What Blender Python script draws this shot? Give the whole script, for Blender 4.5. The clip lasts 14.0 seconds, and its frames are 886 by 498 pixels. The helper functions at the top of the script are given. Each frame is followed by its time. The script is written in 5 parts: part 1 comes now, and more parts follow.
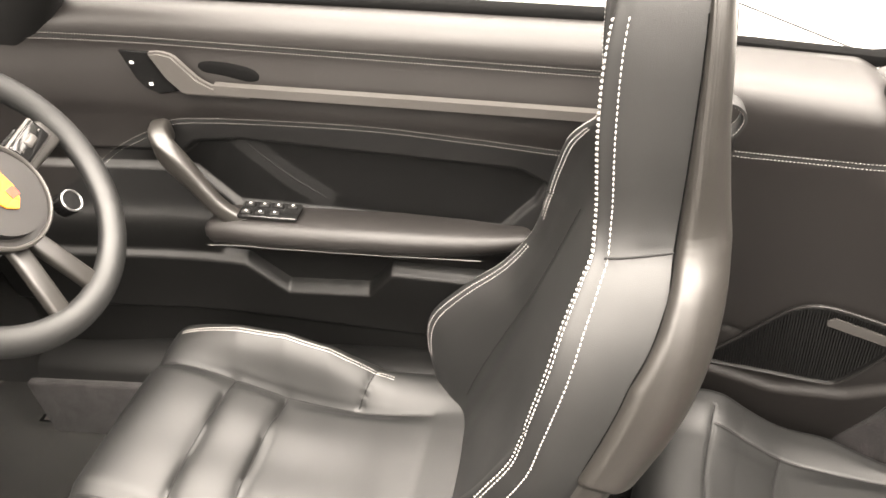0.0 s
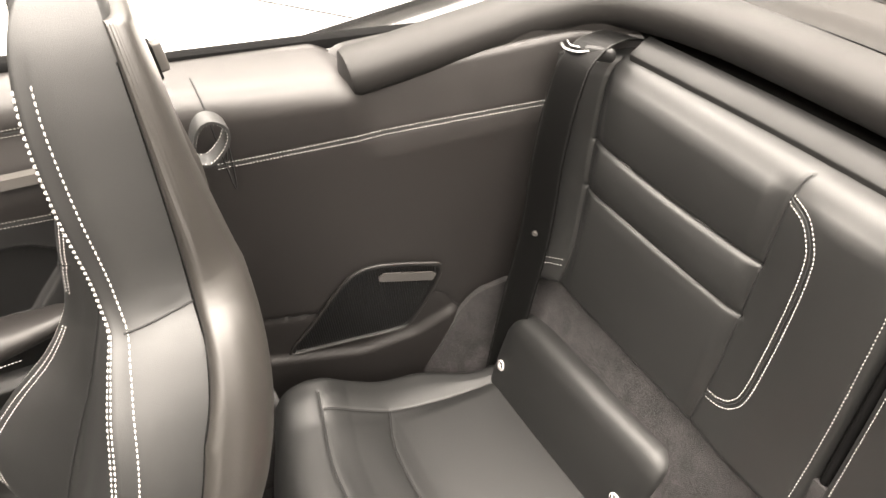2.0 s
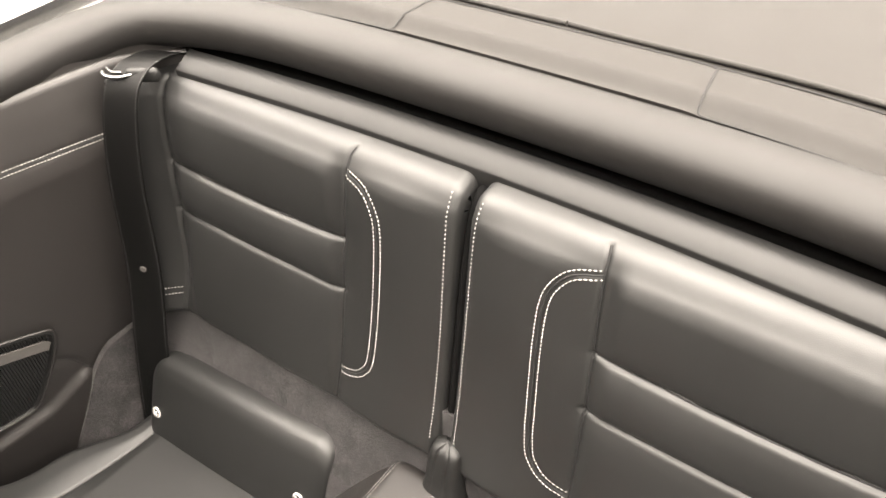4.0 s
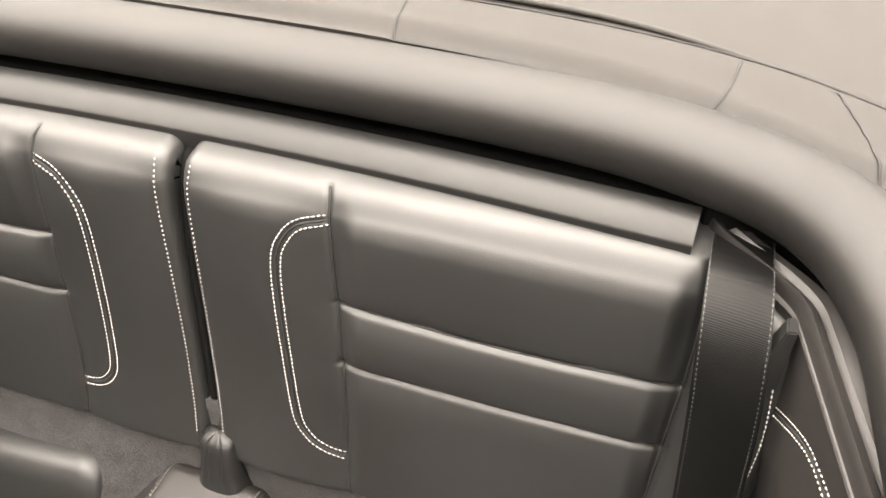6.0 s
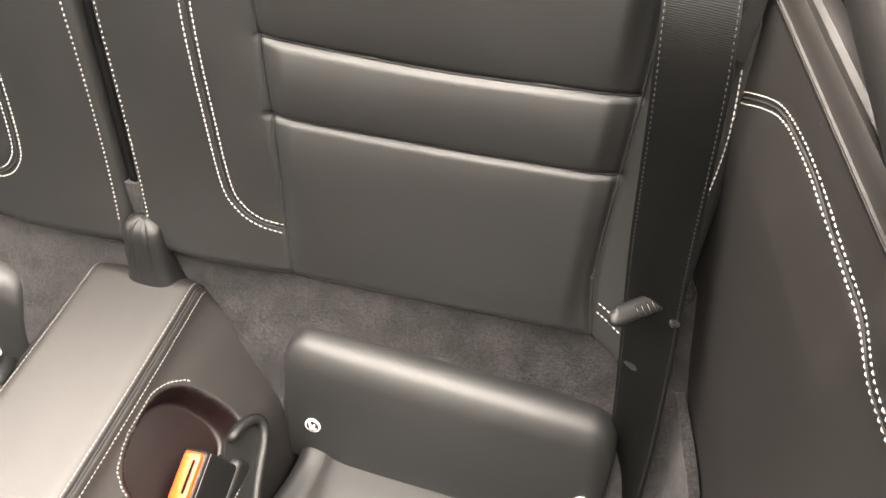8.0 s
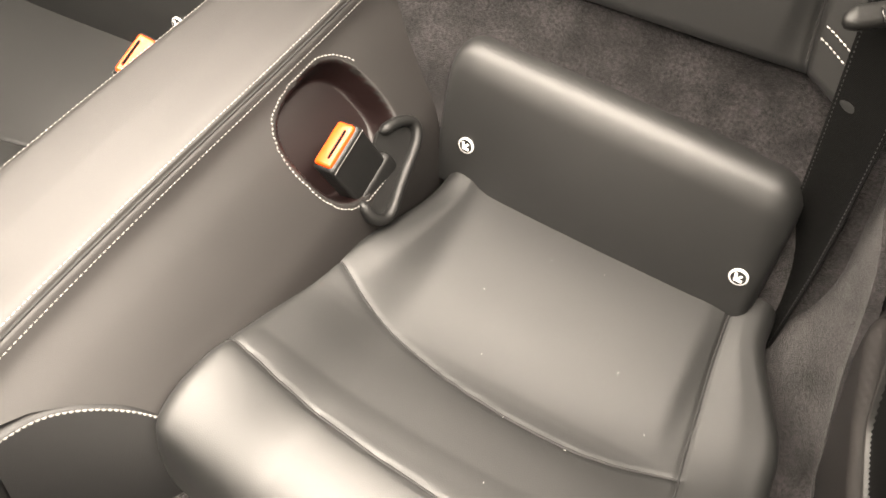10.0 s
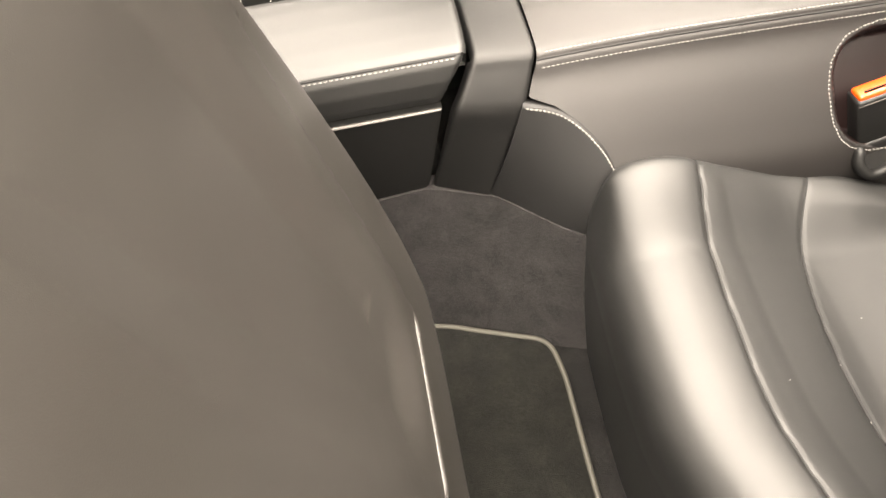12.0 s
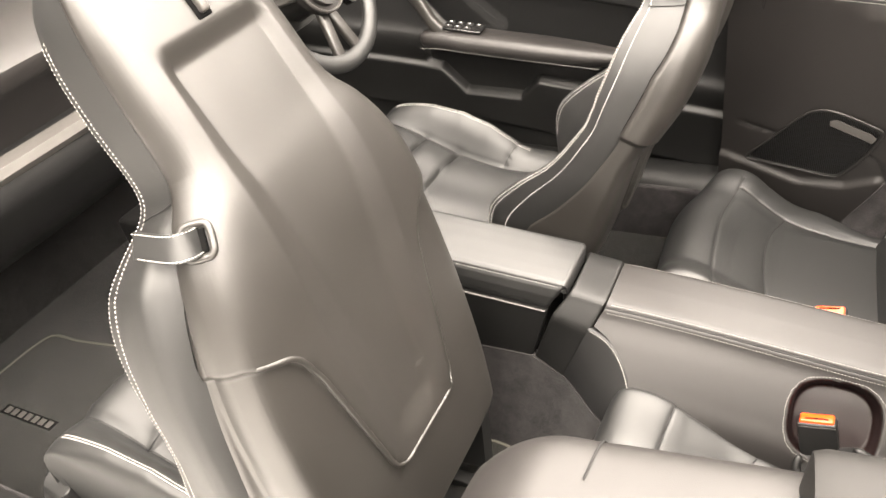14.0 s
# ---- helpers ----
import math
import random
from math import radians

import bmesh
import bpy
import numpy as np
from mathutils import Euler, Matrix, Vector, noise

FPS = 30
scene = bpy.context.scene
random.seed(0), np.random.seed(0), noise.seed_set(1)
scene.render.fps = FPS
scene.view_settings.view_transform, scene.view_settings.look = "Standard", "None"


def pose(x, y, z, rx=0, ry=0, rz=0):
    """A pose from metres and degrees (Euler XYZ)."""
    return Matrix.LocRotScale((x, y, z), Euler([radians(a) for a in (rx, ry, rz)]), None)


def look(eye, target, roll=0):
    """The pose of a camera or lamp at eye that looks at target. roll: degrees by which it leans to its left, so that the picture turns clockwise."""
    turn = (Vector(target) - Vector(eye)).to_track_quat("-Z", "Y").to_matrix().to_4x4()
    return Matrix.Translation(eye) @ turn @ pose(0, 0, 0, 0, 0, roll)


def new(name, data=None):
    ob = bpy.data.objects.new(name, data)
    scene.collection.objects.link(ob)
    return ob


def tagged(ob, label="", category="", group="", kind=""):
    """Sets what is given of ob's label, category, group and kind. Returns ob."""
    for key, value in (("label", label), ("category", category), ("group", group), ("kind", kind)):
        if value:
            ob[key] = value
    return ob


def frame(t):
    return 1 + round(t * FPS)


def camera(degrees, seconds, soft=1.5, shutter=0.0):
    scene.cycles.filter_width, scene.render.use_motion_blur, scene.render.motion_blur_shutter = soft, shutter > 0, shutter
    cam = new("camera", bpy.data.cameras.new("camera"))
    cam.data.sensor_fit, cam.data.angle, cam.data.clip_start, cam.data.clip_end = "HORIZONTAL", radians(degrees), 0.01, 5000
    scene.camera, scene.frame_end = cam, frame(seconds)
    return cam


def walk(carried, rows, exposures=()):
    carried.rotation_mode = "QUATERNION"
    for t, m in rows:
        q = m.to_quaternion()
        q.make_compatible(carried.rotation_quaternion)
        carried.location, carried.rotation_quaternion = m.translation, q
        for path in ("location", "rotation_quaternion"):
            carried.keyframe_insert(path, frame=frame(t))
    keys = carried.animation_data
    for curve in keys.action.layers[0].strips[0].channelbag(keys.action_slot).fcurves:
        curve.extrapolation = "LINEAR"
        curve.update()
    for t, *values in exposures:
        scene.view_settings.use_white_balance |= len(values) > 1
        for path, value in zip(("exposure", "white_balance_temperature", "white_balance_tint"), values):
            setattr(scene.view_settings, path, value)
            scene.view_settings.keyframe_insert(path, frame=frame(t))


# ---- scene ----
# Metres. x to the car's right, y to its nose, z up from the showroom floor. x = 0 is the car's middle.
cam = camera(60.8, 14.0, soft=1.6)
PATH = [
    (0, (-0.277, 0.561, 1.3), (1.296, 1.04, 0.162), -10.0),
    (0.5, (-0.248, 0.535, 1.301), (1.347, 0.779, 0.12), -10.5),
    (1, (-0.239, 0.517, 1.3), (1.34, 0.475, 0.073), -10.5),
    (1.5, (-0.24, 0.507, 1.304), (1.281, 0.229, 0.034), -10.0),
    (2, (-0.244, 0.49, 1.311), (1.183, -0.03, 0.01), -9.3),
    (2.5, (-0.253, 0.473, 1.316), (1.074, -0.228, -0.006), -8.5),
    (3, (-0.275, 0.457, 1.305), (0.936, -0.423, -0.021), -7.5),
    (3.5, (-0.293, 0.442, 1.304), (0.79, -0.573, -0.037), -6.5),
    (4, (-0.318, 0.426, 1.3), (0.608, -0.723, -0.051), -5.1),
    (4.2, (-0.33, 0.417, 1.291), (0.546, -0.774, -0.056), -4.7),
    (6.3, (-0.376, 0.387, 1.241), (0.042, -0.957, -0.18), -1.1),
    (6.5, (-0.376, 0.391, 1.229), (0.012, -0.942, -0.211), -0.9),
    (7, (-0.384, 0.402, 1.187), (-0.038, -0.904, -0.287), -0.3),
    (7.5, (-0.387, 0.421, 1.152), (-0.084, -0.833, -0.377), 0.2),
    (7.7, (-0.391, 0.43, 1.14), (-0.1, -0.796, -0.413), 0.3),
    (9.8, (-0.426, 0.537, 0.995), (0.114, -0.332, -0.724), -5.9),
    (10, (-0.427, 0.548, 0.984), (0.16, -0.272, -0.744), -6.5),
    (10.5, (-0.434, 0.583, 0.97), (0.288, -0.096, -0.767), -8.4),
    (11, (-0.47, 0.635, 0.974), (0.409, 0.172, -0.762), -11.3),
    (11.5, (-0.518, 0.679, 0.971), (0.523, 0.455, -0.722), -14.1),
    (12, (-0.574, 0.679, 1.046), (0.541, 0.732, -0.613), -15.3),
    (12.5, (-0.666, 0.615, 1.159), (0.529, 0.89, -0.421), -13.7),
    (13, (-0.74, 0.521, 1.241), (0.494, 1.061, -0.237), -13.7),
    (13.5, (-0.822, 0.424, 1.31), (0.475, 1.134, -0.037), -11.9),
    (14, (-0.923, 0.309, 1.362), (0.445, 1.162, 0.177), -10.7),
]
walk(cam, [(t, look(eye, target, roll)) for t, eye, target, roll in PATH],
     exposures=[(0.0, 0.0, 6600, 10), (6.5, 0.01, 6600, 10), (7.7, 0.20, 6600, 10), (9.8, 0.16, 6920, 10), (12.5, 0.02, 6900, 10), (14.0, -0.06, 6620, 10)])

# ---------------------------------------------------------------- light
world = bpy.data.worlds.new("showroom_air")
scene.world = world
world.use_nodes = True
world.node_tree.nodes["Background"].inputs[0].default_value = (1.0, 0.97, 0.93, 1)
world.node_tree.nodes["Background"].inputs[1].default_value = 0.012
scene.view_settings.exposure = 0.0


def ceiling_lamp(x, y, sx, sy, watts):
    data = bpy.data.lights.new("ceiling_lamp", "AREA")
    data.shape, data.size, data.size_y, data.energy, data.color = "RECTANGLE", sx, sy, watts, (1.0, 0.91, 0.818)
    ob = new("ceiling_lamp", data)
    ob.matrix_world = look((x, y, 3.35), (x, y, 0))
    return ob


for lx, watts in ((-3.9, 900), (-1.9, 930), (0.1, 960), (2.1, 860), (4.1, 640)):
    ceiling_lamp(lx, -1.2, 1.2, 7.2, watts)

# ---------------------------------------------------------------- materials
def base_material(name, colour, rough, metal=0.0, spec=0.5):
    m = bpy.data.materials.new(name)
    m.use_nodes = True
    b = m.node_tree.nodes["Principled BSDF"]
    b.inputs["Base Color"].default_value = (*colour, 1)
    b.inputs["Roughness"].default_value = rough
    b.inputs["Metallic"].default_value = metal
    b.inputs["Specular IOR Level"].default_value = spec
    return m, m.node_tree.nodes, m.node_tree.links, b


def grained(name, colour, rough, grain, bump, cloud=6.0, vary=0.25, metal=0.0, spec=0.5, cells=False, rough_vary=0.08):
    """A surface with fine relief of the given cells per metre and soft clouds of colour and gloss."""
    m, n, l, b = base_material(name, colour, rough, metal, spec)
    co = n.new("ShaderNodeTexCoord")
    fine = n.new("ShaderNodeTexVoronoi" if cells else "ShaderNodeTexNoise")
    fine.inputs["Scale"].default_value = grain
    l.new(co.outputs["Object"], fine.inputs["Vector"])
    soft = n.new("ShaderNodeTexNoise")
    soft.inputs["Scale"].default_value, soft.inputs["Detail"].default_value = cloud, 4
    l.new(co.outputs["Object"], soft.inputs["Vector"])
    bp = n.new("ShaderNodeBump")
    bp.inputs["Strength"].default_value, bp.inputs["Distance"].default_value = bump, 0.0006
    l.new(fine.outputs["Distance" if cells else "Fac"], bp.inputs["Height"])
    l.new(bp.outputs["Normal"], b.inputs["Normal"])
    ramp = n.new("ShaderNodeMix")
    ramp.data_type = "RGBA"
    ramp.inputs["A"].default_value = (*[c * (1 - vary) for c in colour], 1)
    ramp.inputs["B"].default_value = (*[min(1, c * (1 + vary)) for c in colour], 1)
    l.new(soft.outputs["Fac"], ramp.inputs["Factor"])
    l.new(ramp.outputs["Result"], b.inputs["Base Color"])
    r = n.new("ShaderNodeMapRange")
    r.inputs["To Min"].default_value, r.inputs["To Max"].default_value = rough - rough_vary, rough + rough_vary
    l.new(soft.outputs["Fac"], r.inputs["Value"])
    l.new(r.outputs["Result"], b.inputs["Roughness"])
    return m


def carpet_material(name, colour, grain=900):
    """Short pile with soft brushed patches."""
    m = grained(name, colour, 0.95, grain, 1.0, cloud=34, vary=0.42, spec=0.1, rough_vary=0.03)
    n, l = m.node_tree.nodes, m.node_tree.links
    b = n["Principled BSDF"]
    b.inputs["Sheen Weight"].default_value, b.inputs["Sheen Roughness"].default_value = 0.10, 0.5
    mix = next(x for x in n if x.type == "MIX")
    patch = n.new("ShaderNodeMapRange")
    patch.inputs["From Min"].default_value, patch.inputs["From Max"].default_value = 0.34, 0.66
    l.new(mix.inputs["Factor"].links[0].from_socket, patch.inputs["Value"])
    l.new(patch.outputs["Result"], mix.inputs["Factor"])
    co = next(x for x in n if x.type == "TEX_COORD")
    speck = n.new("ShaderNodeTexNoise")
    speck.inputs["Scale"].default_value, speck.inputs["Detail"].default_value = grain * 0.40, 2
    l.new(co.outputs["Object"], speck.inputs["Vector"])
    mul = n.new("ShaderNodeMix")
    mul.data_type, mul.blend_type = "RGBA", "MULTIPLY"
    mul.inputs["Factor"].default_value = 0.75
    l.new(mix.outputs["Result"], mul.inputs["A"])
    l.new(speck.outputs["Color"], mul.inputs["B"])
    grey = n.new("ShaderNodeRGBToBW")
    gain = n.new("ShaderNodeMath")
    gain.operation = "MULTIPLY"
    gain.inputs[1].default_value = 1.9
    steep = n.new("ShaderNodeMapRange")
    for key, val in (("From Min", 0.36), ("From Max", 0.64), ("To Min", 0.15), ("To Max", 0.95)):
        steep.inputs[key].default_value = val
    l.new(speck.outputs["Color"], grey.inputs["Color"])
    l.new(grey.outputs["Val"], steep.inputs["Value"])
    l.new(steep.outputs["Result"], gain.inputs[0])
    l.new(gain.outputs["Value"], mul.inputs["B"])
    l.new(mul.outputs["Result"], b.inputs["Base Color"])
    for x in n:
        if x.type == "BUMP":
            x.inputs["Distance"].default_value = 0.002
    return m


def woven_material(name, colour, pitch):
    """A belt's weave: fine ribs along and across."""
    m, n, l, b = base_material(name, colour, 0.48, spec=0.12)
    co = n.new("ShaderNodeTexCoord")
    bp = n.new("ShaderNodeBump")
    bp.inputs["Strength"].default_value, bp.inputs["Distance"].default_value = 0.3, 0.0004
    w = n.new("ShaderNodeTexWave")
    w.bands_direction = "Z"
    w.inputs["Scale"].default_value, w.inputs["Distortion"].default_value = pitch, 0.6
    l.new(co.outputs["Object"], w.inputs["Vector"])
    l.new(w.outputs["Fac"], bp.inputs["Height"])
    l.new(bp.outputs["Normal"], b.inputs["Normal"])
    return m


LEATHER = grained("black_leather", (0.0046, 0.0048, 0.0045), 0.54, 1300, 0.12, cells=True, spec=0.74)
LEATHER_SOFT = grained("black_soft_trim", (0.0100, 0.0088, 0.0082), 0.50, 1500, 0.14, cells=True, spec=0.55)
RIM_SKIN = grained("moulded_rim_skin", (0.0065, 0.0060, 0.0055), 0.58, 1500, 0.14, cells=True, spec=0.34)
# darker copy of the charcoal carpet: footwell shade is put into its colour
SHADED_CARPET = carpet_material("shaded_footwell_carpet", (0.0065, 0.0062, 0.0060))
LEATHER_DARK = grained("black_insert_leather", (0.0045, 0.0045, 0.0045), 0.55, 1300, 0.30, cells=True)
SHELL = grained("satin_shell_plastic", (0.017, 0.0156, 0.0138), 0.40, 1800, 0.12, vary=0.12, spec=0.8)
PLASTIC = grained("black_plastic", (0.0065, 0.0065, 0.0063), 0.46, 1600, 0.25, vary=0.15, spec=0.38)
TRIM = grained("satin_grey_trim", (0.070, 0.066, 0.062), 0.38, 1600, 0.12, vary=0.12, metal=0.25)
GLOSS = grained("gloss_black", (0.008, 0.008, 0.008), 0.12, 800, 0.02, vary=0.1)
# near-black for rubber seals and joints, and for shade painted into gaps, slots, cavities
DARK = grained("black_seals_and_gap_shade", (0.004, 0.004, 0.004), 0.9, 500, 0.1, spec=0.05)
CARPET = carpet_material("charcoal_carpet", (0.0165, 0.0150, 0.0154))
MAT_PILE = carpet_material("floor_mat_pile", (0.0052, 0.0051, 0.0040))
PIPING = grained("mat_piping", (0.055, 0.053, 0.042), 0.6, 1500, 0.4)
# near-black that paints the shade at the bottom of seam creases
SEAM_SHADE = grained("seam_crease_shade", (0.004, 0.004, 0.004), 0.8, 900, 0.1)
THREAD = grained("white_thread", (0.46, 0.45, 0.43), 0.6, 2500, 0.4, vary=0.08)
THREAD_GREY = grained("grey_thread", (0.20, 0.195, 0.185), 0.6, 2500, 0.4, vary=0.08)
THREAD_DARK = grained("dark_thread", (0.03, 0.03, 0.03), 0.6, 2500, 0.4, vary=0.08)
BELT = woven_material("belt_webbing", (0.0024, 0.0024, 0.0023), 260)
ORANGE = grained("orange_plastic", (0.68, 0.055, 0.003), 0.35, 900, 0.05, vary=0.08)
RECESS = grained("dark_red_brown_liner", (0.0075, 0.0030, 0.0028), 0.40, 1300, 0.2, vary=0.25)
WHITE_INK = grained("white_print", (0.62, 0.62, 0.60), 0.5, 900, 0.02, vary=0.03)
STEEL = grained("bright_steel", (0.26, 0.26, 0.255), 0.32, 900, 0.05, vary=0.08, metal=1.0)
LID_CLOTH = grained("tonneau_cloth", (0.0105, 0.0094, 0.0082), 0.70, 2200, 0.6, cloud=9, vary=0.18, spec=0.35)
FLOOR_WHITE = grained("white_floor_coating", (0.82, 0.81, 0.79), 0.35, 120, 0.02, cloud=1.2, vary=0.04)
WALL_PAINT = grained("grey_wall_paint", (0.07, 0.07, 0.07), 0.85, 300, 0.1, cloud=1.0, vary=0.06)
WALL_DARK = grained("dark_wall_paint", (0.03, 0.03, 0.03), 0.8, 300, 0.1, cloud=1.0, vary=0.1)
CEILING_PAINT = grained("ceiling_paint", (0.55, 0.543, 0.53), 0.9, 300, 0.1, cloud=1.0, vary=0.04)
JOINT = grained("floor_joint_filler", (0.03, 0.03, 0.03), 0.8, 300, 0.1)
YELLOW = grained("yellow_enamel", (0.62, 0.20, 0.02), 0.3, 900, 0.02, vary=0.05)
RED = grained("red_enamel", (0.55, 0.05, 0.03), 0.3, 900, 0.02, vary=0.05)
RED_LAMP = grained("red_reflector", (0.16, 0.012, 0.010), 0.25, 900, 0.05, vary=0.1)

# ---------------------------------------------------------------- building tools
def thing(name, at, label, category, group="", kind=""):
    """An Empty at the base of a thing, which parents its parts."""
    ob = new(name)
    ob.location = at
    ob.empty_display_size = 0.05
    return tagged(ob, label, category, group, kind)


def adopt(ob, parent):
    if parent is not None:
        ob.parent = parent
        m = Matrix.Translation(parent.location) if parent.parent is None else Matrix.Identity(4)
        if parent.type == "EMPTY":
            ob.matrix_parent_inverse = m.inverted()
    return ob


def part(name, verts, faces, mat, parent=None, label="", smooth=True, angle=50, slots=None, index=None):
    """One mesh object from vertices in world metres."""
    me = bpy.data.meshes.new(name)
    if isinstance(faces, np.ndarray):
        me.from_pydata(np.asarray(verts, dtype=np.float32), np.empty((0, 2), dtype=np.int32), faces.astype(np.int32))
    else:
        me.from_pydata(np.asarray(verts, dtype=float).tolist(), [], [tuple(map(int, f)) for f in faces])
    for m in (slots or [mat]):
        me.materials.append(m)
    if index is not None:
        me.polygons.foreach_set("material_index", np.asarray(index, dtype=np.int32))
    me.polygons.foreach_set("use_smooth", [smooth] * len(me.polygons))
    if smooth:
        me.set_sharp_from_angle(angle=radians(angle))
    me.update()
    ob = new(name, me)
    if label:
        ob["label"] = label
    return adopt(ob, parent)


def from_bm(name, bm, mat, parent=None, label="", angle=40):
    bmesh.ops.recalc_face_normals(bm, faces=bm.faces[:])
    me = bpy.data.meshes.new(name)
    bm.to_mesh(me)
    bm.free()
    me.materials.append(mat)
    me.polygons.foreach_set("use_smooth", [True] * len(me.polygons))
    me.set_sharp_from_angle(angle=radians(angle))
    ob = new(name, me)
    if label:
        ob["label"] = label
    return adopt(ob, parent)


def rounded_box(name, size, m, mat, parent=None, bevel=0.004, seg=3, label="", taper=1.0):
    bm = bmesh.new()
    bmesh.ops.create_cube(bm, size=1.0)
    for v in bm.verts:
        k = taper if v.co.z > 0 else 1.0
        v.co = Vector((v.co.x * size[0] * k, v.co.y * size[1] * k, v.co.z * size[2]))
    bmesh.ops.bevel(bm, geom=bm.edges[:], offset=min(bevel, 0.49 * min(size)), segments=seg, profile=0.5, affect="EDGES")
    bm.transform(m)
    return from_bm(name, bm, mat, parent, label)


def disc(name, m, r, h, mat, parent=None, seg=32, bevel=0.001, label=""):
    bm = bmesh.new()
    bmesh.ops.create_cone(bm, cap_ends=True, segments=seg, radius1=r, radius2=r, depth=h)
    bmesh.ops.bevel(bm, geom=[e for e in bm.edges if abs(e.verts[0].co.z - e.verts[1].co.z) < 1e-6], offset=bevel, segments=2, affect="EDGES")
    bm.transform(m)
    return from_bm(name, bm, mat, parent, label)


def catmull(points, n, closed=False):
    """A smooth curve through points, with n samples evenly spaced along it."""
    p = np.asarray(points, float)
    if closed:
        q = np.vstack([p[-1], p, p[0], p[1]])
    else:
        q = np.vstack([2 * p[0] - p[1], p, 2 * p[-1] - p[-2]])
    out = []
    for i in range(1, len(q) - 2):
        a, b, c, d = q[i - 1], q[i], q[i + 1], q[i + 2]
        for t in np.linspace(0, 1, 16, endpoint=False):
            out.append(0.5 * (2 * b + (c - a) * t + (2 * a - 5 * b + 4 * c - d) * t * t + (3 * b - a - 3 * c + d) * t ** 3))
    out.append(q[-2])
    out = np.array(out)
    return resample(out, n)


def resample(p, n):
    p = np.asarray(p, float)
    s = np.concatenate([[0], np.cumsum(np.linalg.norm(np.diff(p, axis=0), axis=1))])
    w = np.linspace(0, s[-1], n)
    return np.stack([np.interp(w, s, p[:, k]) for k in range(p.shape[1])], 1)


def smooth01(x):
    x = np.clip(x, 0, 1)
    return x * x * (3 - 2 * x)


class Sheet:
    """A padded surface over u, v in 0..1. Displacements gather in D and push along the normal, which faces out."""

    def __init__(self, fn, nu, nv, out=None, closed=False):
        self.lay(fn, nu, nv, out, closed)

    def lay(self, fn, nu, nv, out=None, closed=False):
        self.nu, self.nv, self.closed = nu, nv, closed
        u = np.linspace(0, 1, nu, endpoint=not closed)
        v = np.linspace(0, 1, nv)
        self.U, self.V = np.meshgrid(u, v, indexing="ij")
        self.sewn = []
        self.G = np.asarray(fn(self.U, self.V), float)
        self.D = np.zeros((nu, nv))
        G = self.G
        du = np.roll(G, -1, 0) - np.roll(G, 1, 0) if closed else np.gradient(G, axis=0)
        dv = np.gradient(G, axis=1)
        N = np.cross(du, dv)
        N /= np.maximum(np.linalg.norm(N, axis=2, keepdims=True), 1e-12)
        if out is None:
            mid = G.reshape(-1, 3).mean(0)
            flip = ((G - mid) * N).sum() < 0
        else:
            flip = (N.reshape(-1, 3).mean(0) @ np.asarray(out, float)) < 0
        self.flip, self.N = flip, (-N if flip else N)

    def points(self):
        return self.G + self.N * self.D[..., None]

    def line3(self, uv, n=80):
        c = catmull(uv, n)
        return np.array([self.at(a, b, raw=True)[0] for a, b in c])

    def seam(self, uv, depth=0.004, width=0.005, n=70, sewn=True):
        """A sewn-in crease along a curve in u, v."""
        line = self.line3(uv, n)
        if sewn:
            self.sewn.append(uv)
        P = self.G.reshape(-1, 3)
        best = np.full(len(P), 9.0)
        for a, b in zip(line[:-1], line[1:]):
            ab = b - a
            k = np.clip(((P - a) @ ab) / max(ab @ ab, 1e-12), 0, 1)
            best = np.minimum(best, np.linalg.norm(P - a - k[:, None] * ab, axis=1))
        self.D -= (0.6 * depth * (0.72 * np.exp(-(best / (0.62 * width)) ** 2) + 0.28 * np.exp(-(best / (3.2 * width)) ** 2))).reshape(self.nu, self.nv)
        return self

    def edge(self, r, sides="uUvV"):
        """Rolls the border over with radius r on the sides named (u: start, U: end, and so on)."""
        G = self.G
        su = np.concatenate([np.zeros((1, self.nv)), np.cumsum(np.linalg.norm(np.diff(G, axis=0), axis=2), 0)])
        sv = np.concatenate([np.zeros((self.nu, 1)), np.cumsum(np.linalg.norm(np.diff(G, axis=1), axis=2), 1)], 1)
        drop = np.zeros_like(self.D)
        for key, dist in (("u", su), ("U", su[-1:] - su), ("v", sv), ("V", sv[:, -1:] - sv)):
            if key in sides:
                k = np.clip(1 - dist / r, 0, 1)
                drop = np.maximum(drop, r * (1 - np.sqrt(np.maximum(0, 1 - k * k))))
        self.D -= drop
        return self

    def at(self, u, v, raw=False):
        P = self.G if raw else self.points()
        x = (u % 1.0) * self.nu if self.closed else min(max(u, 0), 1) * (self.nu - 1)
        y = min(max(v, 0), 1) * (self.nv - 1)
        i, j = int(x), min(int(y), self.nv - 2)
        if not self.closed:
            i = min(i, self.nu - 2)
        a, b, i2 = x - i, y - j, (i + 1) % self.nu
        i %= self.nu
        mix = lambda Q: (Q[i, j] * (1 - a) + Q[i2, j] * a) * (1 - b) + (Q[i, j + 1] * (1 - a) + Q[i2, j + 1] * a) * b
        return mix(P), mix(self.N)

    def build(self, name, mat, parent=None, thick=0.01, label="", caps=False, angle=60, slots=None, mask=None):
        P = self.points()
        nu, nv = self.nu, self.nv
        verts = P.reshape(-1, 3)
        ends = nu if self.closed else nu - 1
        ii, jj = np.meshgrid(np.arange(ends), np.arange(nv - 1), indexing="ij")
        a, b = (ii * nv + jj).ravel(), (((ii + 1) % nu) * nv + jj).ravel()
        faces = np.stack([a, b, b + 1, a + 1], 1)
        if self.flip:
            faces = faces[:, ::-1]
        index = [] if mask is None else np.asarray(mask)[:ends, :nv - 1].ravel().tolist()
